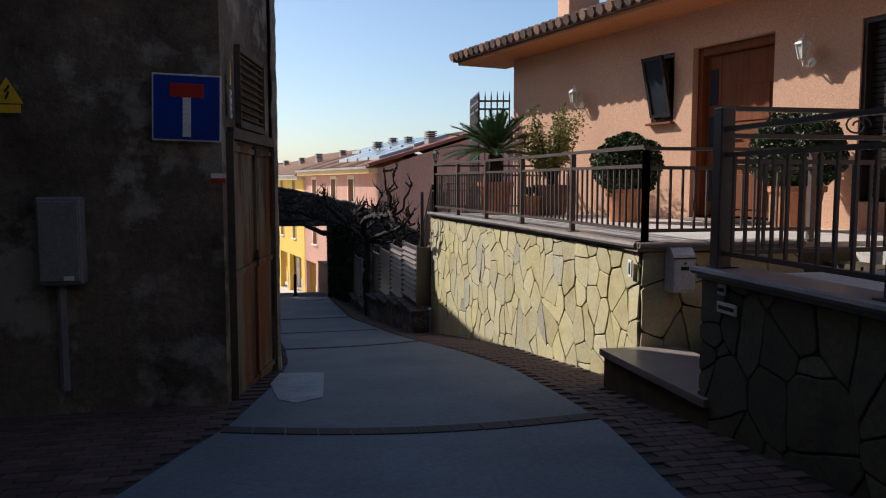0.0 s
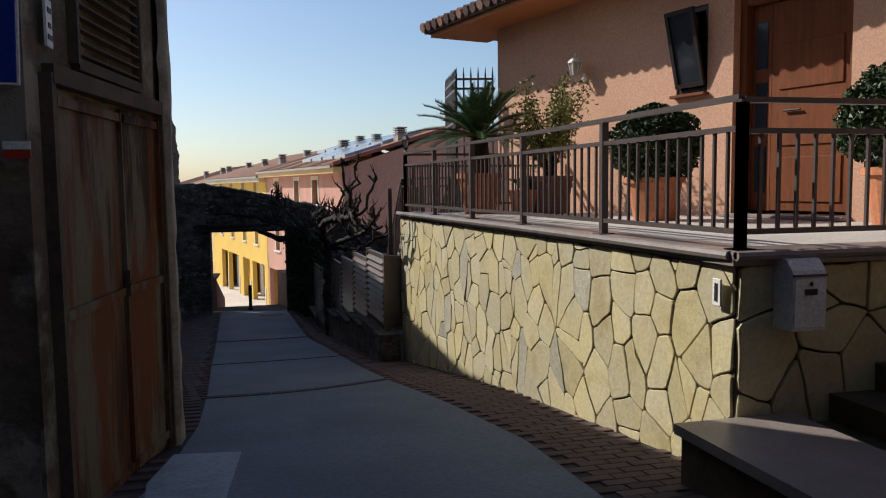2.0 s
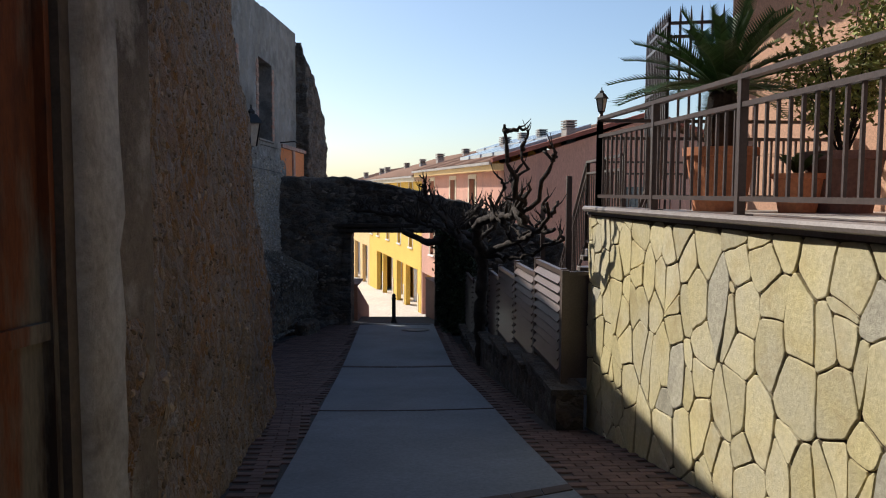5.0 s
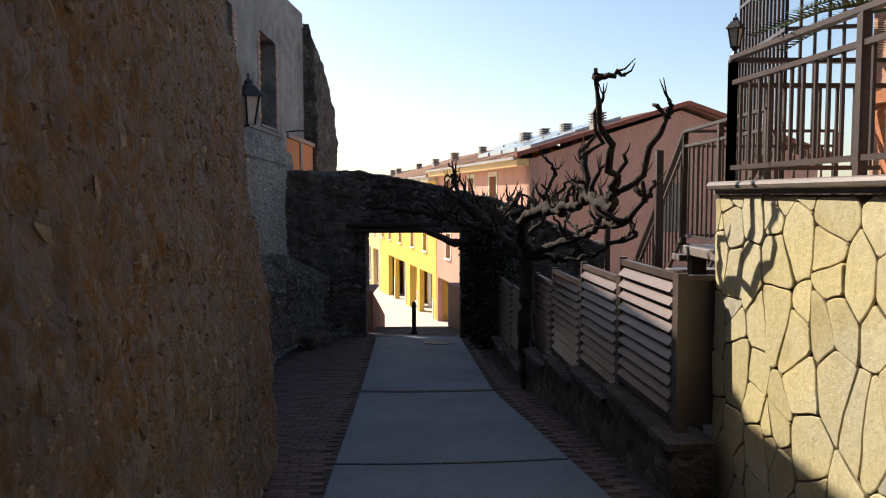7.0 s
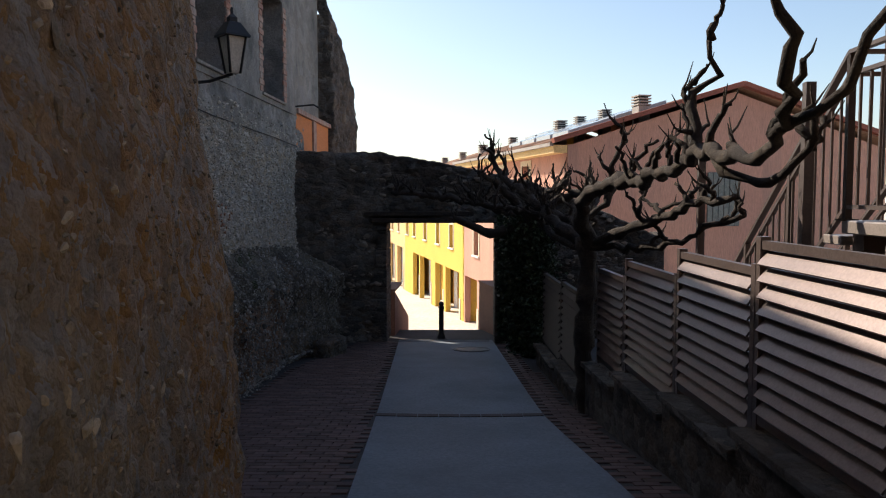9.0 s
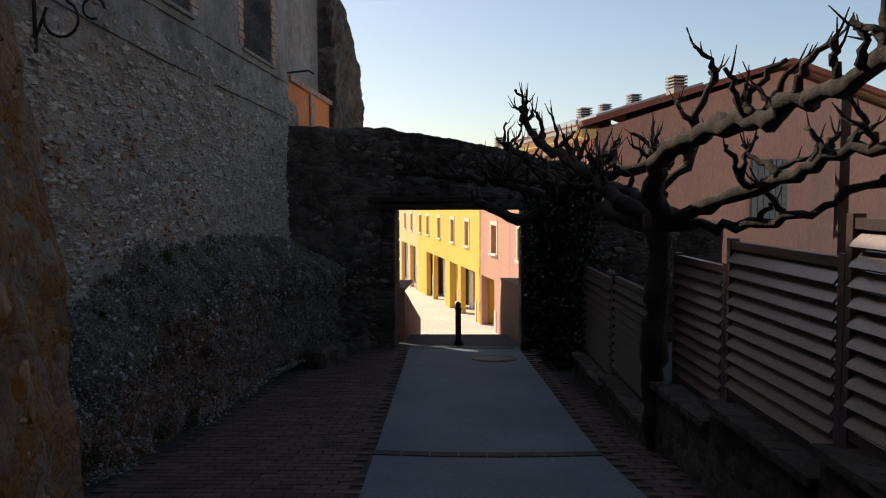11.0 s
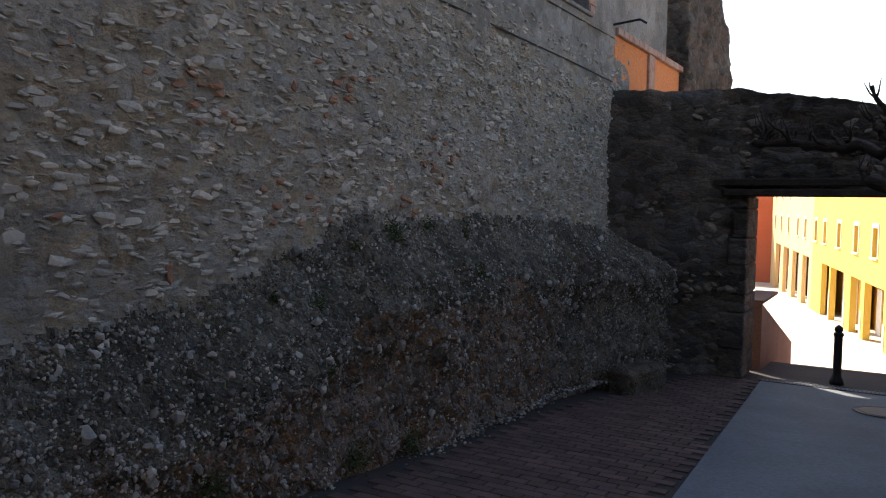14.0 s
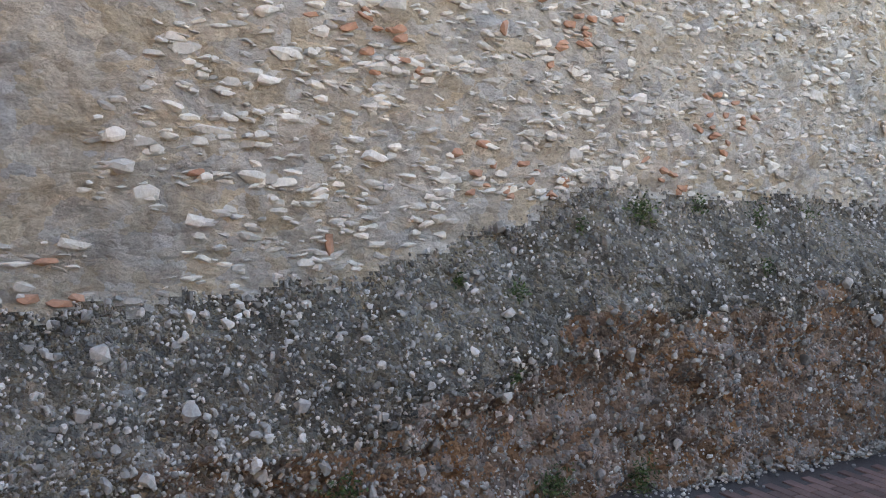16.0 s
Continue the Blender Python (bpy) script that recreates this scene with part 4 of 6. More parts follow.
for z, w, y in ((0.845, 0.042, 3.626), (0.735, 0.105, 3.563)):
    pl = thing("name_plate", "small tiled name plate with dark bars on stone", "plate", "name plates", at=(2.752, y, z))
    bm = bmesh.new()
    box(bm, -0.014, -w, -0.035, 0.0, w, 0.035, 0.003)
    part("plate", bm, WHITE, pl)
    bm = bmesh.new()
    box(bm, -0.017, -w * 0.8, -0.012, -0.0145, w * 0.8, 0.012)
    part("bar", bm, BLACK, pl)

# ---- salmon house ----
FX = lambda y: 4.6 + 0.25 * (14.2 - y)
HN = Vector((-0.97, -0.243, 0))
HD = Vector((0.243, -0.97, 0))
HM = Matrix(((HD.x, HN.x, 0, 4.6), (HD.y, HN.y, 0, 14.2), (0, 0, 1, 0), (0, 0, 0, 1)))


def wall_with_holes(bm, l, z0, z1, holes, t):
    """Wall in local x (along), y from 0 back to -t, with rectangular holes (x0, x1, za, zb)."""
    xs = sorted({0, l, *[h[0] for h in holes], *[h[1] for h in holes]})
    for a, b in zip(xs, xs[1:]):
        mid = (a + b) / 2
        hs = sorted([h for h in holes if h[0] < mid < h[1]], key=lambda h: h[2])
        z = z0
        for h in hs:
            if h[2] > z + 1e-4:
                box(bm, a, -t, z, b, 0, h[2])
            z = h[3]
        if z1 > z + 1e-4:
            box(bm, a, -t, z, b, 0, z1)
    return bm


def house_local(bm):
    bmesh.ops.transform(bm, matrix=HM, verts=bm.verts)
    return bm


S = lambda y: (14.2 - y) / 0.97
HOLES = [(S(10.25), S(9.78), 2.42, 3.42), (S(9.42), S(8.05), 1.02, 3.42), (S(6.9), S(5.2), 1.3, 3.35)]
bm = bmesh.new()
wall_with_holes(bm, 16, -3, 4.12, HOLES, 0.35)
house = tagged(part("wall_salmon", house_local(bm), SALMON), "salmon roughcast house wall in low sun", "wall", kind="structure")
bm = bmesh.new()
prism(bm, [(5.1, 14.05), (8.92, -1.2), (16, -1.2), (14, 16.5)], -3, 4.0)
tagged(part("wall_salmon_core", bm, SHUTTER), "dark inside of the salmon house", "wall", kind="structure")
fd = thing("front_door", "brown panelled wooden front door with glazed strip", "door")
x0, x1 = HOLES[1][0], HOLES[1][1]
bm = bmesh.new()
for a, b in ((x0, x0 + 0.09), (x1 - 0.09, x1)):
    box(bm, a, -0.28, 1.03, b, -0.10, 3.41, 0.008)
box(bm, x0 + 0.09, -0.28, 3.30, x1 - 0.09, -0.10, 3.41, 0.008)
part("frame", house_local(bm), WOOD_DOOR, fd)
bm = bmesh.new()
box(bm, x0 + 0.36, -0.26, 1.05, x1 - 0.10, -0.19, 3.29, 0.006)
leaf = part("leaf", house_local(bm), WOOD_DOOR, fd)
for za in (1.15, 1.75, 2.35):
    bm = bmesh.new()
    box(bm, x0 + 0.46, -0.188, za, x1 - 0.20, -0.175, za + 0.48, 0.006)
    part("panel", house_local(bm), WOOD_DOOR, leaf)
bm = bmesh.new()
box(bm, x0 + 0.10, -0.25, 1.05, x0 + 0.35, -0.20, 3.29)
part("side_light", house_local(bm), WOOD_DOOR, fd)
for za in (1.25, 1.95, 2.6):
    bm = bmesh.new()
    box(bm, x0 + 0.15, -0.198, za, x0 + 0.30, -0.192, za + 0.5)
    part("pane", house_local(bm), GLASS_DARK, fd)
bm = bmesh.new()
tube(bm, [(x0 + 0.55, -0.15, 2.12), (x0 + 0.75, -0.15, 2.12)], 0.012, 8)
part("handle", house_local(bm), GALV, fd)
bm = bmesh.new()
box(bm, x0 - 0.05, -0.2, 0.98, x1 + 0.05, 0.15, 1.02, 0.006)
part("threshold", house_local(bm), COPING, fd)
win = thing("tilt_window", "small dark window tilted open in the salmon wall", "window")
x0, x1 = HOLES[0][0], HOLES[0][1]
bm = bmesh.new()
for a, b in ((x0, x0 + 0.05), (x1 - 0.05, x1)):
    box(bm, a, -0.15, 2.43, b, -0.02, 3.41)
box(bm, x0 + 0.05, -0.15, 3.36, x1 - 0.05, -0.02, 3.41)
box(bm, x0 + 0.05, -0.15, 2.43, x1 - 0.05, -0.02, 2.48)
part("frame", house_local(bm), SHUTTER, win)
bm = bmesh.new()
m = Matrix.Translation((0, 0.0, 2.5)) @ Matrix.Rotation(radians(-13), 4, "X")
for a, b in ((x0 + 0.02, x0 + 0.07), (x1 - 0.07, x1 - 0.02)):
    box(bm, a, 0.0, 0, b, 0.04, 0.9, 0, m)
for z in (0, 0.85):
    box(bm, x0 + 0.07, 0.0, z, x1 - 0.07, 0.04, z + 0.05, 0, m)
part("sash", house_local(bm), SHUTTER, win)
bm = bmesh.new()
box(bm, x0 + 0.07, 0.015, 0.05, x1 - 0.07, 0.02, 0.85, 0, m)
part("pane", house_local(bm), GLASS_DARK, win)
bm = bmesh.new()
box(bm, x0 - 0.03, -0.05, 2.38, x1 + 0.03, 0.09, 2.415, 0.004)
part("sill", house_local(bm), WOOD_DOOR, win)
bigw = thing("shuttered_window", "large window with dark closed shutters", "window")
x0, x1 = HOLES[2][0], HOLES[2][1]
bm = bmesh.new()
for i in range(30):
    box(bm, x0 + 0.05, -0.16, 1.35 + i * 0.065, x1 - 0.05, -0.13, 1.405 + i * 0.065)
part("shutter", house_local(bm), SHUTTER, bigw)
bm = bmesh.new()
for a, b in ((x0, x0 + 0.05), (x1 - 0.05, x1)):
    box(bm, a, -0.2, 1.31, b, -0.03, 3.34)
box(bm, x0 + 0.05, -0.2, 3.29, x1 - 0.05, -0.03, 3.34)
part("frame", house_local(bm), SHUTTER, bigw)


def wall_lamp(x, z):
    t = thing("wall_lamp", "white lantern wall lamp on salmon plaster", "lamp", "wall lamps of the house")
    t.matrix_world = HM @ Matrix.Translation((x, 0, z))
    bm = bmesh.new()
    lathe(bm, [(0.06, 0), (0.06, 0.02), (0.03, 0.03)], 10)
    bmesh.ops.rotate(bm, verts=bm.verts, matrix=Matrix.Rotation(radians(-90), 3, "X"), cent=(0, 0, 0))
    part("back_plate", bm, WHITE, t)
    bm = bmesh.new()
    tube(bm, [(0, 0.02, 0), (0, 0.08, -0.05), (0, 0.16, -0.05), (0, 0.18, 0.02)], 0.014, 6)
    part("arm", bm, WHITE, t)
    bm = bmesh.new()
    lathe(bm, [(0.04, 0.02), (0.05, 0.035), (0.085, 0.19), (0.08, 0.195)], 6, (0, 0.18, 0))
    part("glass", bm, LAMP_GLASS, t)
    bm = bmesh.new()
    lathe(bm, [(0.105, 0.195), (0.10, 0.215), (0.04, 0.27), (0.015, 0.28), (0.012, 0.33)], 6, (0, 0.18, 0))
    part("cap", bm, WHITE, t)
    bm = bmesh.new()
    for k in range(6):
        c, s_ = math.cos(k * math.tau / 6), math.sin(k * math.tau / 6)
        bar(bm, (0.052 * c, 0.18 + 0.052 * s_, 0.03), (0.088 * c, 0.18 + 0.088 * s_, 0.195), 0.012)
    part("frame", bm, WHITE, t)


wall_lamp(S(11.95), 2.86)
wall_lamp(S(7.5), 2.95)
# roof with eave
EV = lambda s_, out: Vector((4.6, 14.2, 0)) + HD * s_ + HN * out
roof = thing("house_roof", "tiled house roof with barrel tile eave and orange soffit", "roof", kind="structure")
bm = bmesh.new()
lo = [EV(-1.1, 0.82), EV(16, 0.82), EV(16, -6), EV(-1.1, -6)]
prism(bm, [(p.x, p.y) for p in lo], lambda x, y: 4.0, lambda x, y: 4.06 + 0.30 * ((Vector((x, y, 0)) - EV(0, 0.82)).dot(-HN)))
part("roof_slab", bm, DARK_TILE, roof)
bm = bmesh.new()
pts = [EV(-1.0, 0.74), EV(16, 0.74), EV(16, -0.4), EV(-1.0, -0.4)]
prism(bm, [(p.x, p.y) for p in pts], 3.93, 3.996)
part("soffit", bm, SOFFIT, roof)
for i in range(78):
    s_ = -1.05 + i * 0.215
    bm = bmesh.new()
    for row in range(5):
        a = EV(s_, 0.88 - row * 0.36) + Vector((0, 0, 4.09 + row * 0.108))
        b = EV(s_, 0.88 - row * 0.36 - 0.42) + Vector((0, 0, 4.09 + row * 0.108 + 0.115))
        tube(bm, [a, b], (0.085, 0.070), 7)
    part("tile", bm, DARK_TILE if i % 3 else TILE, roof)
chim = thing("house_chimney", "salmon plastered chimney on the tiled roof", "chimney")
bm = bmesh.new()
c = EV(1.1, -0.75)
box(bm, c.x - 0.3, c.y - 0.3, 4.0, c.x + 0.3, c.y + 0.3, 6.2, 0.01)
part("shaft", bm, SALMON, chim)
bm = bmesh.new()
box(bm, c.x - 0.36, c.y - 0.36, 4.35, c.x + 0.36, c.y + 0.36, 4.48, 0.01)
part("collar", bm, SALMON, chim)
# spiked balcony grille by the far corner
gr = thing("spiked_railing", "tall metal railing with spear tips at the house corner", "railing")
for a, b in (((3.96, 14.5), (4.56, 14.36)), ((3.96, 14.5), (4.15, 16.0))):
    a, b = Vector(a), Vector(b)
    for z in (2.45, 3.0, 3.16):
        bm = bmesh.new()
        bar(bm, (*a, z), (*b, z), 0.035)
        part("rail", bm, RAIL, gr)
    n = int((b - a).length / 0.11)
    for i in range(n + 1):
        p = a + (b - a) * (i / n)
        bm = bmesh.new()
        tube(bm, [(*p, -1.5 if i in (0, n) else 1.3), (*p, 3.22), (*p, 3.36)], (0.017, 0.017, 0.003), 5)
        part("bar", bm, RAIL, gr)

# ---- plants ----
def leaf_cloud(bm, rng, n, size, pick, aspect=0.5):
    for _ in range(n):
        c = Vector(pick(rng))
        d = Vector((rng.gauss(0, 1), rng.gauss(0, 1), rng.gauss(0, 0.8))).normalized()
        e = d.cross(Vector((rng.gauss(0, 1), rng.gauss(0, 1), rng.gauss(0, 1)))).normalized()
        l = size * rng.uniform(0.7, 1.3)
        w = l * aspect
        f = d.cross(e) * w * 0.25
        a, b = bm.verts.new(c - d * l / 2), bm.verts.new(c + d * l / 2)
        p, q = bm.verts.new(c + e * w / 2 + f), bm.verts.new(c - e * w / 2 + f)
        bm.faces.new((a, p, b))
        bm.faces.new((a, b, q))
    return bm


def ball(cx, cy, cz, rx, rz, seed, shell=0.35):
    def pick(rng):
        d = Vector((rng.gauss(0, 1), rng.gauss(0, 1), rng.gauss(0, 1))).normalized()
        r = 1 - shell * rng.random() ** 1.5
        r *= 1 + 0.16 * noise.noise(d * 2.2 + Vector((seed, 0, 0)))
        return (cx + d.x * rx * r, cy + d.y * rx * r, cz + d.z * rz * r)
    return pick


def pot(t, x, y, z, r, h, mt=None):
    bm = bmesh.new()
    lathe(bm, [(r * 0.72, 0), (r * 0.80, h * 0.3), (r * 0.95, h * 0.86), (r * 1.06, h * 0.87), (r * 1.06, h), (r * 0.93, h), (r * 0.9, h * 0.9)], 18, (x, y, z))
    part("pot", bm, mt or POT, t, smooth=False)


def boxwood(x, y, r, zc, seed, label, ph=0.45):
    t = thing("potted_shrub", label, "potted plant", "pots on the terrace")
    pot(t, x, y, 0.977, 0.30, ph)
    rng = random.Random(seed)
    bm = bmesh.new()
    tube(bm, [(x, y, 0.977 + ph * 0.85), (x + 0.02, y, zc)], 0.03, 6)
    part("stem", bm, BARK, t)
    bm = bmesh.new()
    leaf_cloud(bm, rng, 7000, 0.06, ball(x, y, zc, r, r * 0.92, seed), 0.6)
    part("crown", bm, LEAF_DARK, t)


boxwood(4.69, 9.15, 0.47, 1.76, 1, "round clipped dark green shrub in a terracotta pot")
boxwood(5.75, 7.0, 0.50, 1.86, 2, "variegated bushy shrub in an orange terracotta pot", 0.5)
t = thing("cycad", "spiky green cycad palm in a terracotta pot", "potted plant", "pots on the terrace")
PX, PY = 3.58, 11.9
pot(t, PX, PY, 0.977, 0.30, 0.55)
bm = bmesh.new()
lathe(bm, [(0.13, 0.45), (0.15, 0.7), (0.12, 1.0), (0.05, 1.08)], 10, (PX, PY, 0.977))
part("trunk", bm, BARK, t)
rng = random.Random(9)
for k in range(52):
    az, el = k * 2.399, radians(rng.uniform(12, 82))
    l = rng.uniform(0.78, 1.04)
    d = Vector((math.cos(az), math.sin(az), 0))
    pts = []
    for i in range(9):
        u = i / 8
        pts.append(Vector((PX, PY, 2.0)) + d * (l * u * math.cos(el) * (1 + 0.1 * u)) + Vector((0, 0, l * (u * math.sin(el) - 0.42 * u * u * math.cos(el)))))
    bm = bmesh.new()
    tube(bm, pts, [0.010 - 0.008 * i / 8 for i in range(9)], 4)
    side = d.cross(Vector((0, 0, 1)))
    for i in range(30):
        u = 0.12 + 0.88 * i / 30
        j = min(7, int(u * 8))
        p = pts[j].lerp(pts[j + 1], u * 8 - j)
        tan = (pts[j + 1] - pts[j]).normalized()
        nrm = side.cross(tan).normalized()
        for sgn in (-1, 1):
            tip = p + (side * sgn * 0.75 + tan * 0.6 + nrm * 0.25).normalized() * 0.17 * (1 - 0.7 * abs(u - 0.45))
            a, b, c = bm.verts.new(p - tan * 0.014), bm.verts.new(p + tan * 0.014), bm.verts.new(tip)
            bm.faces.new((a, b, c))
    part("frond", bm, PALM, t)
t = thing("potted_bush", "loose light green bush in a dark pot", "potted plant", "pots on the terrace")
pot(t, 4.45, 11.5, 0.977, 0.32, 0.5, BROWNWALL)
rng = random.Random(12)
for k in range(16):
    az = k * 2.399
    top = Vector((4.45 + 0.62 * math.cos(az) * rng.uniform(0.2, 1), 11.5 + 0.62 * math.sin(az) * rng.uniform(0.2, 1), rng.uniform(2.0, 2.75)))
    base = Vector((4.45, 11.5, 1.4))
    mid = base.lerp(top, 0.5) + Vector((rng.uniform(-0.08, 0.08), rng.uniform(-0.08, 0.08), 0.05))
    bm = bmesh.new()
    tube(bm, [base, mid, top], (0.012, 0.008, 0.003), 5)
    stem = part("stem", bm, BARK, t)
    bm = bmesh.new()
    leaf_cloud(bm, rng, 200, 0.07, lambda r: tuple(base.lerp(top, 0.35 + 0.65 * r.random()) + Vector((r.gauss(0, 0.075), r.gauss(0, 0.075), r.gauss(0, 0.06)))), 0.4)
    part("leaves", bm, LEAF_LIGHT, t)
t = thing("potted_agave", "dark broad-leaved plant in a low pot", "potted plant", "pots on the terrace")
pot(t, 4.05, 11.45, 0.977, 0.20, 0.32)
for k in range(14):
    az = k * 2.399
    d = Vector((math.cos(az), math.sin(az), 0))
    s2 = d.cross(Vector((0, 0, 1))) * 0.05
    b0 = Vector((4.05, 11.45, 1.28))
    bm = bmesh.new()
    row = [[bm.verts.new(b0 + d * (0.34 * u) + Vector((0, 0, 0.42 * u - 0.25 * u * u)) + s2 * w * (1.1 - u) * (0.5 + u)) for w in (-1, 0, 1)] for u in (0, 0.3, 0.6, 1.0)]
    for a, b in zip(row, row[1:]):
        for i in range(2):
            bm.faces.new((a[i], a[i + 1], b[i + 1], b[i]))
    part("blade", bm, LEAF_DARK, t)

# ---- lamp on the terrace corner ----
def lantern(t, x, y, z, s_=1.0, mt=None):
    mt = mt or DARK
    bm = bmesh.new()
    lathe(bm, [(0.05 * s_, 0), (0.06 * s_, 0.02 * s_), (0.11 * s_, 0.28 * s_), (0.105 * s_, 0.285 * s_)], 4, (x, y, z))
    part("glass", bm, LAMP_GLASS, t)
    bm = bmesh.new()
    lathe(bm, [(0.155 * s_, 0.285 * s_), (0.15 * s_, 0.30 * s_), (0.07 * s_, 0.40 * s_), (0.045 * s_, 0.405 * s_), (0.045 * s_, 0.44 * s_), (0.012 * s_, 0.47 * s_), (0.01 * s_, 0.52 * s_)], 4, (x, y, z))
    part("cap", bm, mt, t)
    bm = bmesh.new()
    for k in range(4):
        c, q = math.cos(k * math.tau / 4), math.sin(k * math.tau / 4)
        bar(bm, (x + 0.062 * s_ * c, y + 0.062 * s_ * q, z), (x + 0.115 * s_ * c, y + 0.115 * s_ * q, z + 0.29 * s_), 0.018 * s_)
    part("frame", bm, mt, t)


t = thing("post_lamp", "small black lantern on the railing corner post", "lamp")
bm = bmesh.new()
tube(bm, [(2.67, 12.5, 1.82), (2.67, 12.5, 1.84), (2.67, 12.5, 1.87), (2.67, 12.5, 1.90)], (0.04, 0.03, 0.014, 0.03), 8)
part("stem", bm, DARK, t)
lantern(t, 2.67, 12.5, 1.89, 0.44)

begin()
# ---- stair behind the terrace ----
st = thing("garden_stair", "beige stone landing and steps down to the garden", "stairs", kind="structure")
bm = bmesh.new()
box(bm, 3.42, 14.12, 0.22, 5.2, 16.3, 0.32, 0.01)
part("landing", bm, COPING, st)
for i in range(13):
    bm = bmesh.new()
    box(bm, 3.42, 16.3 + i * 0.26, 0.13 - i * 0.19, 4.5, 16.3 + (i + 1) * 0.26 + 0.03, 0.13 - i * 0.19 + 0.07, 0.006)
    part("step", bm, COPING, st)
bm = bmesh.new()
for y in (14.3, 16.2):
    box(bm, 3.5, y - 0.08, -3, 3.66, y + 0.08, 0.215)
part("support", bm, RAIL, st)
balustrade("stair_railing", [(3.46, 14.12, 0.32), (3.46, 16.3, 0.32), (3.46, 19.4, -2.0)], 0.0, 1.25, "dark metal railing of the garden stair", 1.1, 0.14)
balustrade("stair_railing", [(4.45, 16.3, 0.32), (4.45, 19.4, -2.0)], 0.0, 1.25, "dark metal railing on the far side of the garden stair", 1.1, 0.14)
balustrade("stair_railing", [(3.46, 16.3, 0.32), (5.1, 16.3, 0.32)], 0.0, 1.25, "dark metal railing across the stair landing", 1.1, 0.14)
for x, y, z in ((3.22, 16.45, 1.37), (3.2, 19.1, 0.92)):
    bm = bmesh.new()
    bar(bm, (x, y, -2.6), (x, y, z), 0.075)
    tagged(part("metal_post", bm, RAIL), "dark square metal post behind the fence", "post", "posts behind the fence")

lay(GARDEN_SITE)

# ---- louvered fence ----
FENX = lambda y: interp(y, (12.57, 17.8, 18.0, 21.5), (2.37, 2.16, 2.08, 2.02))


def louver_panel(y0, y1, zt, zb_, label, metal=LOUVER):
    t = thing("louver_fence", label, "fence", "louver fence panels")
    a, b = Vector((FENX(y0), y0, 0)), Vector((FENX(y1), y1, 0))
    for y in (y0 + 0.03, y1 - 0.03):
        bm = bmesh.new()
        bar(bm, (FENX(y), y, zb_ - 0.1), (FENX(y), y, zt + 0.045), 0.06)
        part("post", bm, metal, t)
    for z in (zt, zb_):
        bm = bmesh.new()
        bar(bm, (FENX(y0 + 0.06), y0 + 0.06, z), (FENX(y1 - 0.06), y1 - 0.06, z), 0.05, 0.05)
        part("rail", bm, metal, t)
    n = int((zt - zb_) / 0.095)
    for i in range(n):
        z = zb_ + 0.075 + i * (zt - zb_ - 0.06) / n
        bm = bmesh.new()
        q = []
        for y in (y0 + 0.062, y1 - 0.062):
            x = FENX(y)
            q.append([bm.verts.new((x + dx, y, z + dz)) for dx, dz in ((-0.050, -0.028), (-0.042, -0.036), (0.012, 0.035), (0.045, 0.045), (0.045, 0.053), (0.004, 0.045))])
        for k in range(6):
            bm.faces.new((q[0][k], q[0][(k + 1) % 6], q[1][(k + 1) % 6], q[1][k]))
        bm.faces.new(q[0][::-1])
        bm.faces.new(q[1])
        part("slat", bm, metal, t)


for y0, y1, zt, zb_ in ((12.61, 13.95, 0.35, -0.66), (13.95, 15.28, 0.19, -0.80), (15.28, 16.71, 0.0, -0.97), (16.71, 17.80, -0.17, -1.12)):
    louver_panel(y0, y1, zt, zb_, "brown louvered metal fence panel with sunlit upper slats")
# the last two panels get their shade from the darker metal
louver_panel(18.04, 19.72, -0.53, -1.50, "louvered metal fence panel near the tree, shade put into its colour", LOUVER_SHADED)
louver_panel(19.72, 21.4, -0.58, -1.62, "louvered metal fence panel near the tree, shade put into its colour", LOUVER_SHADED)
t = thing("fence_end_panel", "solid brown metal end panel of the fence", "fence")
bm = bmesh.new()
strip_wall(bm, (2.41, 12.60), (2.62, 12.60), -0.04, -0.68, 0.34)
part("sheet", bm, RAIL, t)
bm = bmesh.new()
bar(bm, (2.37, 12.58, -0.75), (2.37, 12.58, 0.385), 0.07)
bar(bm, (2.41, 12.595, 0.35), (2.62, 12.595, 0.35), 0.06, 0.04)
part("frame", bm, RAIL, t)
base = thing("fence_base", "low stone base wall with coping under the fence", "wall", kind="structure")
for y0, y1, zt in ((12.3, 13.95, -0.72), (13.95, 15.28, -0.86), (15.28, 16.71, -1.03), (16.71, 17.88, -1.18), (17.98, 19.7, -1.56), (19.7, 21.45, -1.68)):
    bm = bmesh.new()
    prism(bm, [(FENX(y0) - 0.12, y0), (FENX(y1) - 0.12, y1), (FENX(y1) + 0.14, y1), (FENX(y0) + 0.14, y0)][::-1], -3.4, zt - 0.055)
    part("base", bm, ARCH_STONE, base)
    bm = bmesh.new()
    prism(bm, [(FENX(y0) - 0.17, y0), (FENX(y1) - 0.17, y1), (FENX(y1) + 0.17, y1), (FENX(y0) + 0.17, y0)][::-1], zt - 0.05, zt)
    part("coping", bm, ARCH_STONE, base)
begin()
bm = bmesh.new()
prism(bm, [(2.75, 13.6), (2.75, 25.3), (6.0, 28.5), (14, 28.5), (14, 13.6)], -4, -2.35)
tagged(part("garden", bm, PAVING), "shaded garden ground behind the fence", "ground", kind="structure")

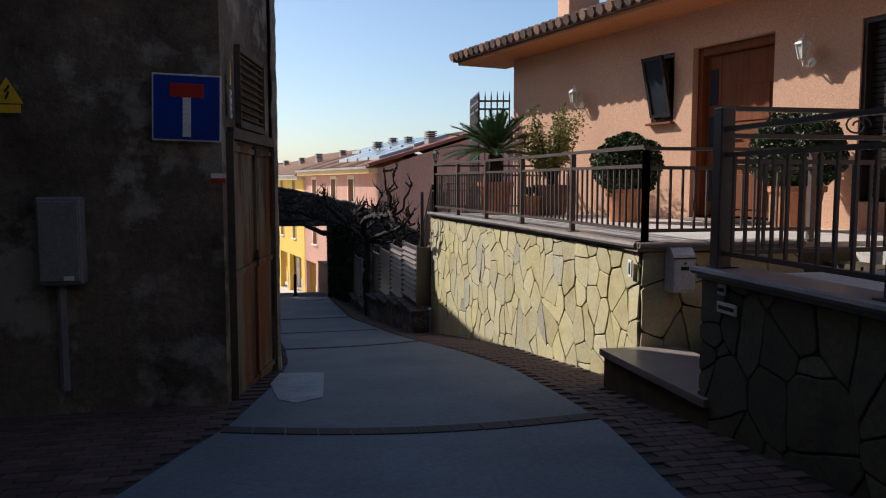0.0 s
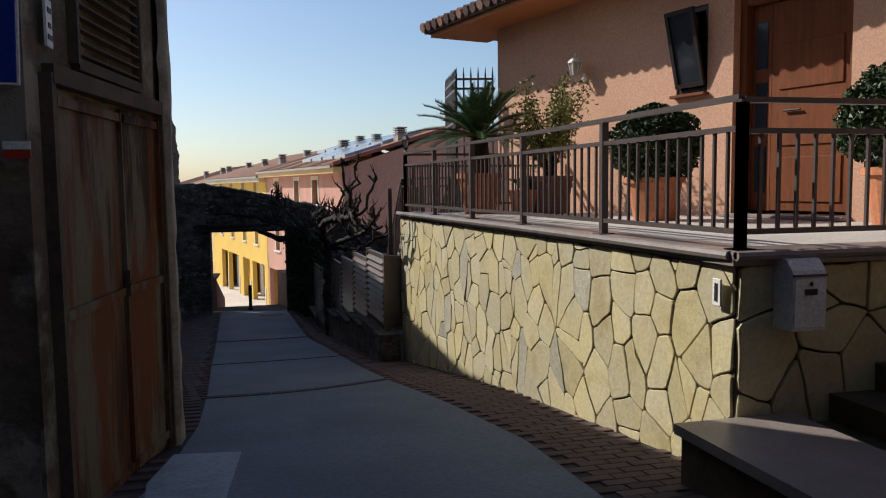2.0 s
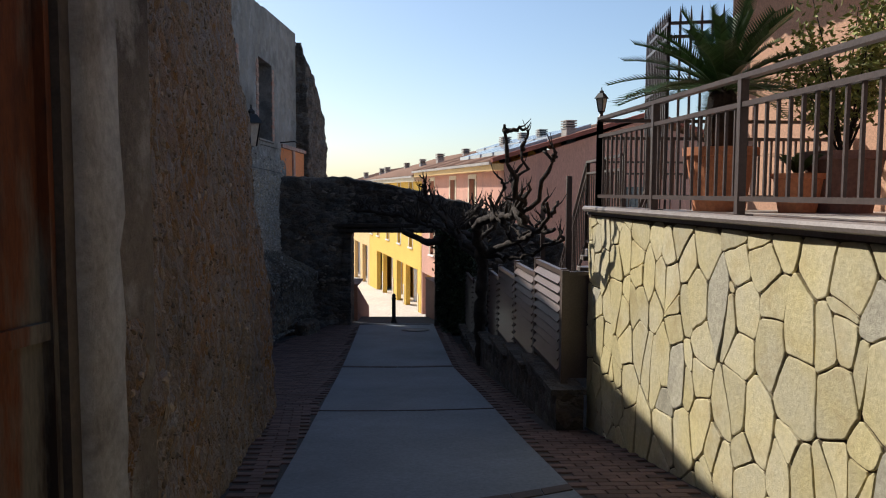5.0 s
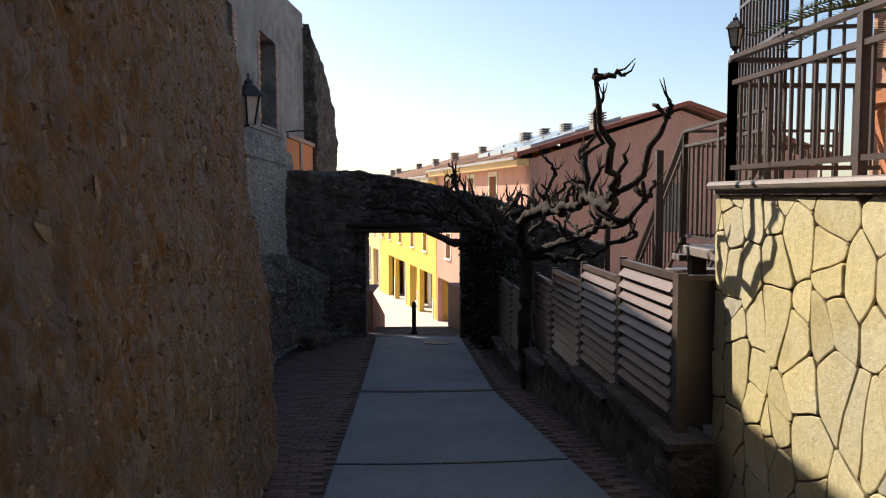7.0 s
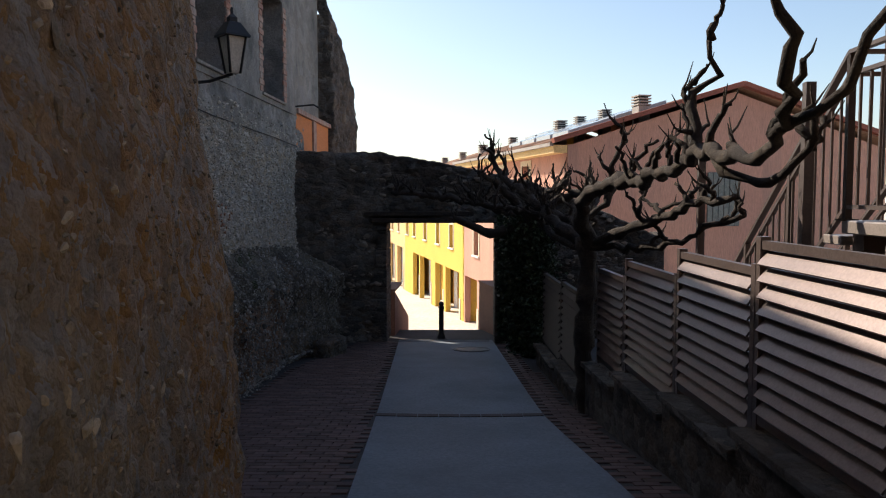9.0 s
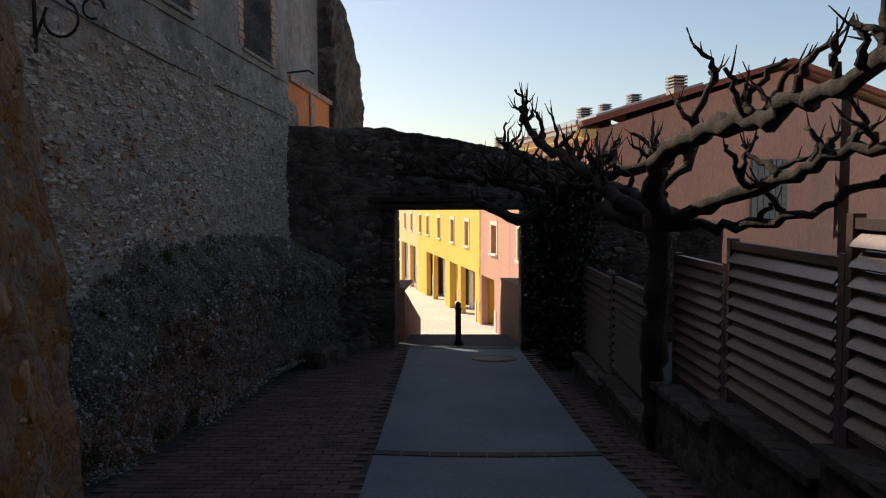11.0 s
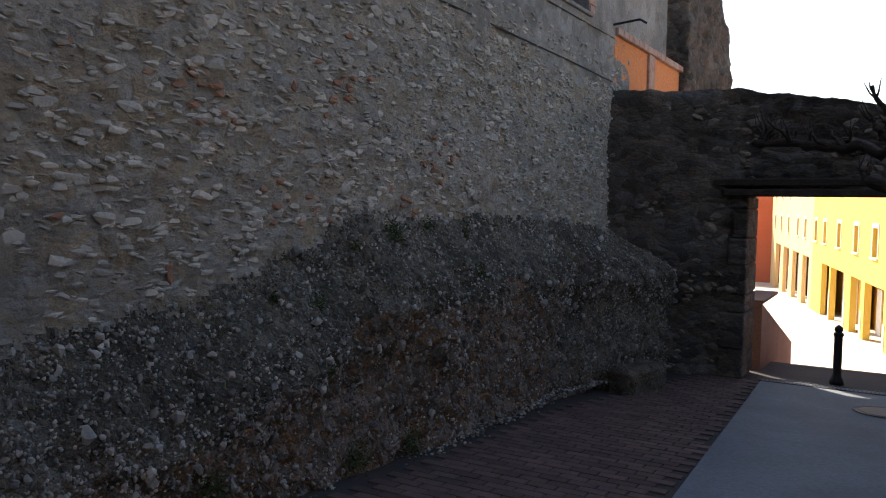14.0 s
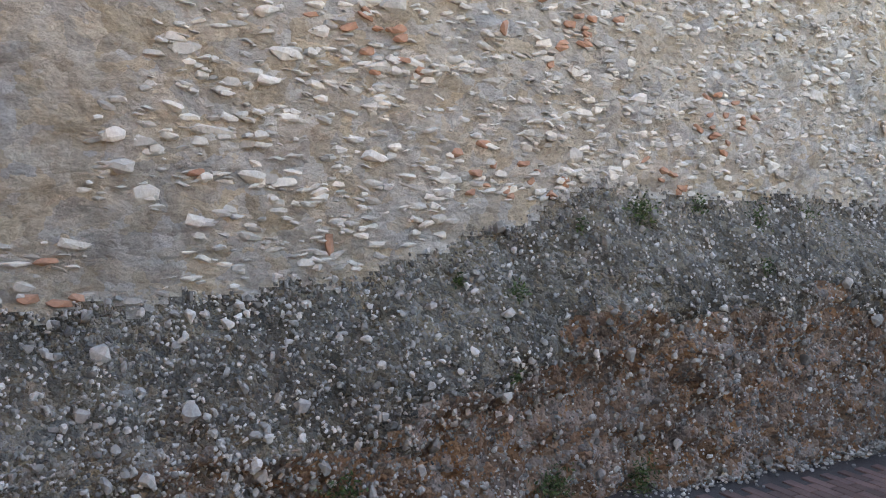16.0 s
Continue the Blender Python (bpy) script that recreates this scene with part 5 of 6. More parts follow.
# ---- pollarded plane trees ----
def smooth_path(pts, rng, wob, step=0.11):
    pts = [Vector(p) for p in pts]
    out = []
    for i in range(len(pts) - 1):
        p0, p1, p2, p3 = pts[max(i - 1, 0)], pts[i], pts[i + 1], pts[min(i + 2, len(pts) - 1)]
        n = max(2, int((p2 - p1).length / step))
        for k in range(n):
            u = k / n
            out.append(0.5 * (2 * p1 + (p2 - p0) * u + (2 * p0 - 5 * p1 + 4 * p2 - p3) * u * u + (3 * p1 - p0 - 3 * p2 + p3) * u ** 3) + Vector((rng.gauss(0, wob), rng.gauss(0, wob), rng.gauss(0, wob))))
    return out + [pts[-1]]


def limb(t, name, pts, r0, r1, rng, wob=0.02, seg=8):
    path = smooth_path(pts, rng, wob)
    n = len(path)
    rs = []
    for i in range(n):
        r = r0 + (r1 - r0) * i / (n - 1)
        rs.append(r * (0.95 + 0.42 * abs(math.sin(i * 1.3 + rng.random())) + rng.uniform(-0.15, 0.25)))
    bm = bmesh.new()
    tube(bm, path, rs, seg)
    return part(name, bm, BARK, t, smooth=True), path


def shoots(t, path, rng, n, length, r, up=0.8):
    for _ in range(n):
        i = rng.randrange(len(path) // 4, len(path))
        p = path[i]
        d = Vector((rng.gauss(0, 0.6), rng.gauss(0, 0.6), up + rng.random() * 0.5)).normalized()
        l = length * rng.uniform(0.5, 1.3)
        q = [p]
        for k in range(4):
            d = (d + Vector((rng.gauss(0, 0.38), rng.gauss(0, 0.38), rng.gauss(0.12, 0.3)))).normalized()
            q.append(q[-1] + d * l / 4)
        ob, path2 = limb(t, "shoot", q, r, r * 0.45, rng, 0.012, 6)
        for _ in range(rng.randrange(1, 4)):
            e = (d + Vector((rng.gauss(0, 0.6), rng.gauss(0, 0.6), 0.35))).normalized()
            bm = bmesh.new()
            b = path2[-1 - rng.randrange(0, 3)]
            tube(bm, [b, b + e * 0.07, b + (e + Vector((0, 0, 0.4))).normalized() * rng.uniform(0.12, 0.24)], (r * 0.42, r * 0.3, r * 0.12), 5)
            part("twig", bm, BARK, t)


rng = random.Random(21)
tree = thing("plane_tree", "bare knotty pollarded plane tree beside the fence", "tree", "pollarded plane trees")
limb(tree, "trunk", [(2.2, 20.8, -2.65), (2.2, 20.8, -2.3), (2.17, 20.82, -1.4), (2.22, 20.8, -0.6), (2.2, 20.8, -0.1)], 0.085, 0.10, rng, 0.012, 12)
F = (2.2, 20.8, -0.2)
BRANCHES = [
    ([F, (2.12, 20.55, 0.15), (2.1, 20.1, 0.48), (2.3, 19.4, 0.66), (2.42, 18.5, 0.66), (2.5, 17.6, 0.74), (2.5, 16.7, 0.85), (2.46, 15.9, 0.78), (2.42, 15.2, 0.76), (2.35, 14.7, 0.88)], 0.095, 0.036, 18, 0.42),
    ([(2.35, 14.7, 0.88), (2.30, 14.4, 1.1), (2.24, 14.3, 1.32), (2.12, 14.3, 1.48), (2.15, 14.3, 1.72), (2.08, 14.25, 1.92)], 0.036, 0.018, 1, 0.2),
    ([(2.35, 14.7, 0.88), (2.46, 14.35, 1.02), (2.55, 14.15, 1.25), (2.62, 14.1, 1.48), (2.52, 14.1, 1.6)], 0.032, 0.016, 1, 0.2),
    ([(2.5, 16.7, 0.85), (2.45, 16.8, 1.1), (2.5, 16.9, 1.35), (2.6, 16.8, 1.5), (2.55, 16.75, 1.75)], 0.045, 0.018, 3, 0.25),
    ([(2.46, 16.2, 0.8), (2.6, 16.0, 0.62), (2.68, 15.7, 0.6), (2.75, 15.4, 0.75), (2.72, 15.2, 1.0)], 0.04, 0.02, 2, 0.25),
    ([F, (1.92, 21.1, 0.05), (1.6, 21.8, 0.42), (1.3, 22.5, 0.70), (1.08, 23.0, 0.95), (0.95, 23.3, 1.3)], 0.085, 0.035, 20, 0.40),
    ([F, (2.45, 20.3, 0.0), (2.75, 19.7, 0.18), (3.05, 19.0, 0.40), (3.3, 18.3, 0.5)], 0.075, 0.035, 10, 0.45),
    ([F, (2.5, 20.4, -0.15), (2.9, 19.6, -0.1), (3.2, 19.0, 0.12), (3.5, 18.6, 0.3)], 0.05, 0.028, 4, 0.3),
    ([F, (2.3, 21.3, 0.2), (2.5, 22.0, 0.45), (2.6, 22.8, 0.65)], 0.07, 0.035, 14, 0.5),
    ([(2.15, 20.6, 0.2), (2.5, 20.6, 0.5), (2.45, 20.5, 0.9), (2.6, 20.4, 1.2)], 0.05, 0.03, 6, 0.4),
    ([F, (1.9, 21.6, -0.1), (1.75, 22.6, 0.1), (1.8, 23.8, 0.3), (1.6, 24.6, 0.5)], 0.07, 0.035, 18, 0.45),
    ([F, (2.2, 21.2, 0.1), (1.6, 22.4, 0.25), (1.0, 23.6, 0.35), (0.5, 24.6, 0.4)], 0.06, 0.03, 16, 0.4),
]
for pts, r0, r1, n, l in BRANCHES:
    ob, path = limb(tree, "limb", pts, r0 * 0.82, r1 * 0.82, rng, 0.024)
    shoots(tree, path, rng, n, l, 0.028)
tree2 = thing("plane_tree", "bare pollarded plane tree with ivy at the passage", "tree", "pollarded plane trees")
limb(tree2, "trunk", [(1.85, 26.3, -2.8), (1.85, 26.3, -1.5), (1.8, 26.25, -0.4), (1.75, 26.2, 0.0)], 0.12, 0.11, rng, 0.012, 12)
G = (1.75, 26.2, -0.05)
for pts, r0, r1, n, l in [
    ([G, (1.3, 26.2, -0.2), (0.9, 26.15, -0.22), (0.55, 26.1, -0.05), (0.3, 26.1, 0.05)], 0.10, 0.05, 2, 0.25),
    ([G, (1.1, 26.6, 0.3), (0.3, 26.9, 0.45), (-0.6, 27.2, 0.55), (-1.1, 27.3, 0.6)], 0.09, 0.04, 14, 0.35),
    ([G, (1.5, 26.0, 0.4), (1.2, 25.8, 0.75), (0.8, 25.6, 0.95)], 0.09, 0.04, 11, 0.4),
    ([G, (2.2, 26.0, 0.3), (2.8, 25.7, 0.55), (3.4, 25.4, 0.6)], 0.10, 0.05, 12, 0.45),
    ([G, (1.9, 25.7, 0.35), (2.2, 25.0, 0.6), (2.3, 24.3, 0.75)], 0.09, 0.05, 10, 0.45),
]:
    ob, path = limb(tree2, "limb", pts, r0, r1, rng, 0.022)
    shoots(tree2, path, rng, int(n * 1.5), l, 0.026)
bm = bmesh.new()
leaf_cloud(bm, rng, 7000, 0.085, lambda r: (lambda a, z, k: (1.85 + math.cos(a) * (0.30 + 0.14 * k) * (1 + 0.5 * (z + 2.7) / 2.8), 26.3 + math.sin(a) * (0.28 + 0.12 * k), z))(r.uniform(0, math.tau), r.uniform(-2.75, 0.1), r.gauss(0, 0.6)), 0.8)
part("ivy_leaves", bm, IVY, tree2, "dark ivy on the trunk")
lay(GARDEN_SITE)
begin()
bm = bmesh.new()
leaf_cloud(bm, rng, 7000, 0.085, lambda r: (lambda x, z: (x, arch_y(x, z) - 0.10 + r.gauss(0, 0.07), z))(1.40 + abs(r.gauss(0, 0.55)), min(0.2, r.uniform(-2.8, 0.2))), 0.8)
tagged(part("ivy", bm, IVY), "dark ivy climbing over the passage wall", "ivy", kind="stuff")

lay(WALL_SITE)

# ---- row houses ----
begin()
ROW = Matrix.Translation((4.0, 35.2, 0)) @ Matrix.Rotation(radians(13), 4, "Z") @ Matrix(((0, -1, 0, 0), (1, 0, 0, 0), (0, 0, 1, 0), (0, 0, 0, 1)))
# local x: along the street away from the lane, local y: towards the street


def row_house(label, u0, u1, ze, mt, windows, gates, top_windows, gate_mt, gable=False):
    t = thing("row_house", label, "house", "row houses")
    R = lambda bm: (bmesh.ops.transform(bm, matrix=ROW, verts=bm.verts), bm)[1]
    l = u1 - u0
    M = Matrix.Translation((u0, 0, 0))
    holes = [(u - u0 - 0.5, u - u0 + 0.5, -2.12, -0.82) for u in windows] + [(u - u0 - 0.5, u - u0 + 0.5, 0.75, 1.95) for u in top_windows] + [(max(a - u0, 0.1), min(b - u0, l - 0.1), -8.5, -3.35) for a, b in gates]
    bm = bmesh.new()
    wall_with_holes(bm, l, -9, ze, holes, 0.3)
    bmesh.ops.transform(bm, matrix=M, verts=bm.verts)
    part("facade", R(bm), mt, t)
    bm = bmesh.new()
    box(bm, u0, -12, -9, u1, -1.5, ze - 0.05)
    part("body", R(bm), mt, t)
    bm = bmesh.new()
    vs = [bm.verts.new((u0 + d, y, z)) for d in (0, 0.3) for y, z in ((0.0, ze - 0.05), (-12, ze - 0.05), (-6, ze + 1.85), (0.0, -9), (-12, -9))]
    bm.faces.new([vs[i] for i in (3, 0, 2, 1, 4)])
    bm.faces.new([vs[i] for i in (9, 6, 7, 5, 8)])
    for a, b in ((3, 0), (0, 2), (2, 1), (1, 4), (4, 3)):
        bm.faces.new((vs[a], vs[b], vs[b + 5], vs[a + 5]))
    bmesh.ops.transform(bm, matrix=Matrix.Translation((-0.004, 0, 0)), verts=bm.verts)
    part("gable", R(bm), mt, t)
    for u, za, zc in [(u, -2.12, -0.82) for u in windows] + [(u, 0.75, 1.95) for u in top_windows]:
        bm = bmesh.new()
        box(bm, u - 0.48, -0.24, za, u + 0.48, -0.20, zc)
        w = part("window", R(bm), SHUT, t)
        bm = bmesh.new()
        for x in (u - 0.66, u + 0.5):
            box(bm, x, 0.0, za - 0.0, x + 0.16, 0.03, zc)
        box(bm, u - 0.66, 0.0, zc, u + 0.66, 0.03, zc + 0.2)
        part("surround", R(bm), CREAMTRIM, w)
        bm = bmesh.new()
        box(bm, u - 0.66, -0.2, za - 0.09, u + 0.66, 0.10, za - 0.004)
        part("sill", R(bm), WHITE, w)
    for a, b in gates:
        bm = bmesh.new()
        box(bm, a + 0.1, -1.3, -8.5, b - 0.1, -1.2, -3.5)
        part("recess_wall", R(bm), gate_mt, t)
        bm = bmesh.new()
        box(bm, b - 1.3, -1.18, -8.5, b - 0.35, -1.12, -3.9)
        part("door", R(bm), WHITE, t)
        bm = bmesh.new()
        box(bm, a - 0.35, 0.004, -8.5, a - 0.02, 0.03, -4.75)
        part("plinth", R(bm), CREAMTRIM, t)
    # roof with tile ribs
    nu = int(l / 0.07)
    us = [u0 - 0.3 * (u0 == 0) + (l + 0.3 * (u0 == 0)) * i / nu for i in range(nu + 1)]
    for nm, ys in (("roof", (0.55, -6.1)), ("roof_back", (-6.1, -12.4))):
        vs, fs = [], []
        for y in ys:
            z = ze + 0.06 + (0.55 - y) * 0.3 if y > -6.2 else ze + 0.06
            for u in us:
                vs.append(ROW @ Vector((u, y, z + 0.045 * math.sin(u * math.tau / 0.28))))
        n = len(us)
        fs = [(i, i + 1, n + i + 1, n + i) for i in range(n - 1)]
        me = bpy.data.meshes.new(nm)
        me.from_pydata(vs, [], fs)
        me.materials.append(TILE)
        ob = new(nm, me)
        ob.parent = t
    bm = bmesh.new()
    box(bm, u0, 0.02, ze - 0.28, u1, 0.48, ze - 0.02)
    part("eave", R(bm), CREAMTRIM if not gable else CREAM, t)
    bm = bmesh.new()
    box(bm, u0, 0.50, ze - 0.06, u1, 0.62, ze + 0.05)
    part("gutter", R(bm), CHIMNEY, t)
    if gable:
        bm = bmesh.new()
        for y0, y1, z0, z1 in ((0.6, -6.1, ze + 0.0, ze + 2.0), (-6.1, -12.5, ze + 2.0, ze + 0.1)):
            bar(bm, (u0 - 0.25, y0, z0 + 0.10), (u0 - 0.25, y1, z1 + 0.10), 0.28, 0.16)
        part("verge", R(bm), DARKPINK, t)
    return t


SHUT = mat("olive_shutter", (0.22, 0.19, 0.10), (0.17, 0.15, 0.085), 2, 30, 0.6, 0.1)
CREAMTRIM = mat("cream_trim", (0.66, 0.58, 0.44), (0.58, 0.51, 0.39), 1, 20, 0.9, 0.1)
DARKPINK = mat("dark_red_tile", (0.30, 0.10, 0.07), (0.24, 0.085, 0.06), 2, 20, 0.9, 0.2)
GATE_Y = mat("ochre_plaster", (0.58, 0.30, 0.04), (0.52, 0.27, 0.035), 0.5, 20, 0.9, 0.1)
row_house("salmon pink plastered row house with tiled roof", 0, 15.2, 2.5, PINK, (8.0, 12.5), ((12.4, 15.0),), (4.5, 8.0, 12.5), ORANGE, True)
row_house("bright yellow plastered row house with recessed porches", 15.2, 36.0, 2.25, YELLOW, (18.4, 22.4, 26.9, 31.4, 34.8), ((16.4, 20.1), (20.9, 23.3), (24.9, 29.0), (29.4, 32.1)), (18.4, 22.4, 26.9, 31.4, 34.8), GATE_Y)
row_house("pale yellow plastered row house far down the street", 36.0, 62.0, 1.9, CREAM, (39.5, 43.4, 49.0, 54, 59), ((37.2, 40.5), (42, 46), (48, 52), (54, 58)), (39.5, 43.4, 49, 54, 59), GATE_Y)
far = thing("red_house", "red plastered house closing the far street", "house")
bm = bmesh.new()
box(bm, -34, 99, -10, -9.5, 110, 2.0)
part("wall", bm, REDWALL, far)
for z in (-2.5, -0.2):
    bm = bmesh.new()
    box(bm, -34.1, 98.85, z, -9.4, 98.99, z + 0.25)
    part("cornice", bm, REDWALL, far)
bm = bmesh.new()
prism(bm, [(-34.4, 98.6), (-9.2, 98.6), (-9.2, 110.4), (-34.4, 110.4)], 2.004, 2.3)
part("roof", bm, TILE, far)
# chimneys and solar panels on the pink and yellow roofs
for u, y, s_ in ((2.2, -3.6, 1.0), (6.2, -3.9, 0.85), (9.6, -3.2, 1.0), (10.8, -4.6, 0.9), (16.5, -3.0, 0.85), (21.5, -2.6, 1.0), (27, -2.6, 0.9), (33, -2.6, 0.9), (40, -2.2, 1), (43, -2.2, 1), (52, -2, 1)):
    s_ *= 0.62
    t = thing("roof_chimney", "grey louvered chimney on the tiled roof", "chimney", "chimneys on the row")
    z = 2.5 + (0.55 - y) * 0.3 - 0.012 * u
    R = lambda bm: (bmesh.ops.transform(bm, matrix=ROW, verts=bm.verts), bm)[1]
    bm = bmesh.new()
    box(bm, u - 0.45 * s_, y - 0.35 * s_, z - 0.6, u + 0.45 * s_, y + 0.35 * s_, z + 0.55 * s_)
    part("shaft", R(bm), CHIMNEY, t)
    for k in range(4):
        bm = bmesh.new()
        box(bm, u - 0.5 * s_, y - 0.4 * s_, z + (0.58 + k * 0.17) * s_, u + 0.5 * s_, y + 0.4 * s_, z + (0.66 + k * 0.17) * s_)
        part("slat", R(bm), CHIMNEY, t)
    bm = bmesh.new()
    box(bm, u - 0.35 * s_, y - 0.28 * s_, z + 0.55 * s_, u + 0.35 * s_, y + 0.28 * s_, z + 1.1 * s_)
    part("core", R(bm), DARK, t)
for u0, u1, y0, y1 in ((1.6, 9.2, -0.6, -2.4), (3.0, 14.6, -3.0, -5.0)):
    t = thing("solar_array", "row of pale solar panels on the roof", "solar panels", "solar panels")
    n = int((u1 - u0) / 1.7)
    for i in range(n):
        a = u0 + i * (u1 - u0) / n
        bm = bmesh.new()
        z0, z1 = 2.5 + (0.55 - y0) * 0.3 + 0.25, 2.5 + (0.55 - y1) * 0.3 + 0.25
        vs = [bm.verts.new(ROW @ Vector(p)) for p in ((a, y0, z0), (a + 1.62, y0, z0), (a + 1.62, y1, z1), (a, y1, z1), (a, y0, z0 - 0.2), (a + 1.62, y0, z0 - 0.2), (a + 1.62, y1, z1 - 0.2), (a, y1, z1 - 0.2))]
        for f in ((0, 1, 2, 3), (7, 6, 5, 4), (0, 4, 5, 1), (1, 5, 6, 2), (2, 6, 7, 3), (3, 7, 4, 0)):
            bm.faces.new([vs[k] for k in f])
        part("panel", bm, PANEL, t)
for z0, z1 in ((-0.25, 1.6), (-2.6, -1.6)):
    t = thing("glass_block_window", "tall glass block window in the pink gable", "window", "gable windows")
    for i in range(6):
        bm = bmesh.new()
        box(bm, -0.08, -5.0 - i * 0.205 - 0.19, z0, -0.03, -5.0 - i * 0.205, z1, 0.01)
        bmesh.ops.transform(bm, matrix=ROW, verts=bm.verts)
        part("block_column", bm, GLASSBLOCK, t)

lay(STREET_SITE)

# ---- street lantern on the rubble wall, cable ----
begin()
t = thing("wall_lantern", "old black iron street lantern on a scrolled bracket", "street lamp")
bm = bmesh.new()
tube(bm, [(-3.45, 19.3, 1.98), (-3.0, 19.3, 1.92), (-2.5, 19.3, 1.96), (-2.2, 19.3, 2.05)], 0.02, 6)
tube(bm, [(-3.45, 19.3, 1.55)] + [(-3.2 + 0.16 * math.cos(k * 0.5 + 2.5), 19.3, 1.74 + 0.16 * math.sin(k * 0.5 + 2.5)) for k in range(11)], 0.014, 5)
tube(bm, [(-2.9 + 0.10 * math.cos(k * 0.5), 19.3, 1.82 + 0.09 * math.sin(k * 0.5)) for k in range(11)], 0.012, 5)
tube(bm, [(-3.44, 19.3, 1.45), (-3.44, 19.3, 2.05)], 0.018, 5)
part("bracket", bm, DARK, t)
lantern(t, -2.2, 19.3, 2.05, 1.5)
t = thing("cable", "black cable along the rubble wall", "cable")
bm = bmesh.new()
tube(bm, [(rubble_x(y, z) + 0.03, y, z) for y, z in ((17.5, 2.1), (19, 2.0), (20.3, 1.95), (22, 1.86), (24, 1.83), (26, 1.80), (27.6, 1.74))], 0.012, 5)
part("wire", bm, DARK, t)
t = thing("rain_spout", "thin metal spout beside the parapet", "spout")
bm = bmesh.new()
tube(bm, [(-3.46, 27.7, 2.66), (-3.0, 27.7, 2.70), (-2.9, 27.75, 2.64)], 0.02, 6)
part("pipe", bm, DARK, t)

lay(WALL_SITE)

# ---- unseen walls added behind and beside the camera to block sky light ----
bm = bmesh.new()
box(bm, -14, -9.6, -1, 16, -9, 13)
tagged(part("wall_behind_camera", bm, OLD_PLASTER), "unseen plain wall added behind the camera to block sky light", "wall", kind="structure")
bm = bmesh.new()
box(bm, -4.7, -9, -1, -4.1, 5.5, 13)
tagged(part("wall_side", bm, OLD_PLASTER), "unseen plain wall added on the left to block sky light", "wall", kind="structure")

# ---- pieces: wall stones ----
rng = random.Random(3)
LEN = sum((b - a).length for a, b in SEG)
for poly in cells(0.0, LEN, -1.45, 0.915, 0.285, 0.013, 1.35, rng):
    cu = sum(p[0] for p in poly) / len(poly)
    if max(p[1] for p in poly) < zg(5.4 + cu) - 0.05:
        continue
    stone_slab("stone", poly, wall_place, rng.uniform(0.010, 0.019), STONE_GREY if rng.random() < 0.05 else STONE_YELLOW, terrace, rng)
for poly in cells(0.0, 1.6, -0.5, 0.92, 0.32, 0.014, 1.2, rng):
    stone_slab("stone", poly, lambda u, v, d: (3.06 + u, 5.38 - d, v), 0.025, STONE_YELLOW, terrace, rng)
# lower terrace face: its shade comes from the darker stone colour
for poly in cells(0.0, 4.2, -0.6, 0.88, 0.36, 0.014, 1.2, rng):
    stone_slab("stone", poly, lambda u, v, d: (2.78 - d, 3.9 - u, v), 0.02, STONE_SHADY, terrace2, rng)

# ---- pieces: rubble stones, pebbles, tufts ----
rng = random.Random(8)
SHAPES = [hull_mesh("stone", rng, 0.5, 0.5, 0.5, 15, PALE_STONE) for _ in range(12)]
BRICKS = [hull_mesh("brick_piece", rng, 0.5, 0.5, 0.5, 14, BRICK_BIT) for _ in range(3)]


def seat(y, z, sy, sz, sx, sink, rot):
    return Matrix.Translation((rubble_x(y, z) + sx * sink, y, z)) @ Matrix.Rotation(rot, 4, "X") @ Matrix.Diagonal((sx, sy, sz, 1))


# patches of broken brick in the masonry, and one upright piece
BRICK_SPOTS = ((20.5, -0.27), (22.1, -0.30), (19.5, 0.54), (17.8, -0.93), (20.9, 0.75), (22.6, 0.2))
items, made = [(BRICKS[0], seat(19.2, -0.72, 0.06, 0.17, 0.07, 0.2, 0.1), 1), (BRICKS[1], seat(20.35, 0.69, 0.07, 0.13, 0.07, 0.2, -0.1), 1)], 0
for _ in range(7200):
    y, z = rng.uniform(15.6, 28.2), rng.uniform(-1.1, 2.2)
    b = zb(y)
    if z < b + 0.03 or fbm(y * 0.7, z * 0.9, 6, 2) < -0.45 or (z > 1.7 and rng.random() < 0.6):
        continue
    w = rng.uniform(0.04, 0.17) * (1.4 if rng.random() < 0.12 else 0.85)
    h = w * rng.uniform(0.25, 0.55)
    m = seat(y, z, w, h, rng.uniform(0.04, 0.065), rng.uniform(-0.15, 0.12), rng.gauss(0, 0.15))
    near = min(math.hypot(y - a, (z - c) * 1.6) for a, c in BRICK_SPOTS)
    if rng.random() < (0.32 if near < 0.25 else 0.08 if near < 0.5 else 0.003):
        m = seat(y, z, rng.uniform(0.07, 0.15), rng.uniform(0.035, 0.07), 0.05, 0.1, rng.gauss(0, 0.25))
        items.append((BRICKS[rng.randrange(3)], m, 1))
    elif 18.2 < y < 20.6 and made < 290:
        ob = new("stone", SHAPES[rng.randrange(12)])
        ob.parent = rubble
        ob.matrix_world = m
        made += 1
    else:
        items.append((SHAPES[rng.randrange(12)], m, 0))
joined("rubble_stones", items, [PALE_STONES, BRICK_BIT], rubble, "pale irregular stones set in mortar")
EARTH_PIECE = mat("earth_piece", (0.29, 0.23, 0.165), (0.22, 0.155, 0.10), 3, 30, 0.95, 0.6, 0.02, island=0.45)
ARCH_PIECE = mat("arch_piece", (0.20, 0.165, 0.135), (0.13, 0.11, 0.095), 4, 40, 0.95, 0.6, 0.02, island=0.4)
items, items2 = [], []
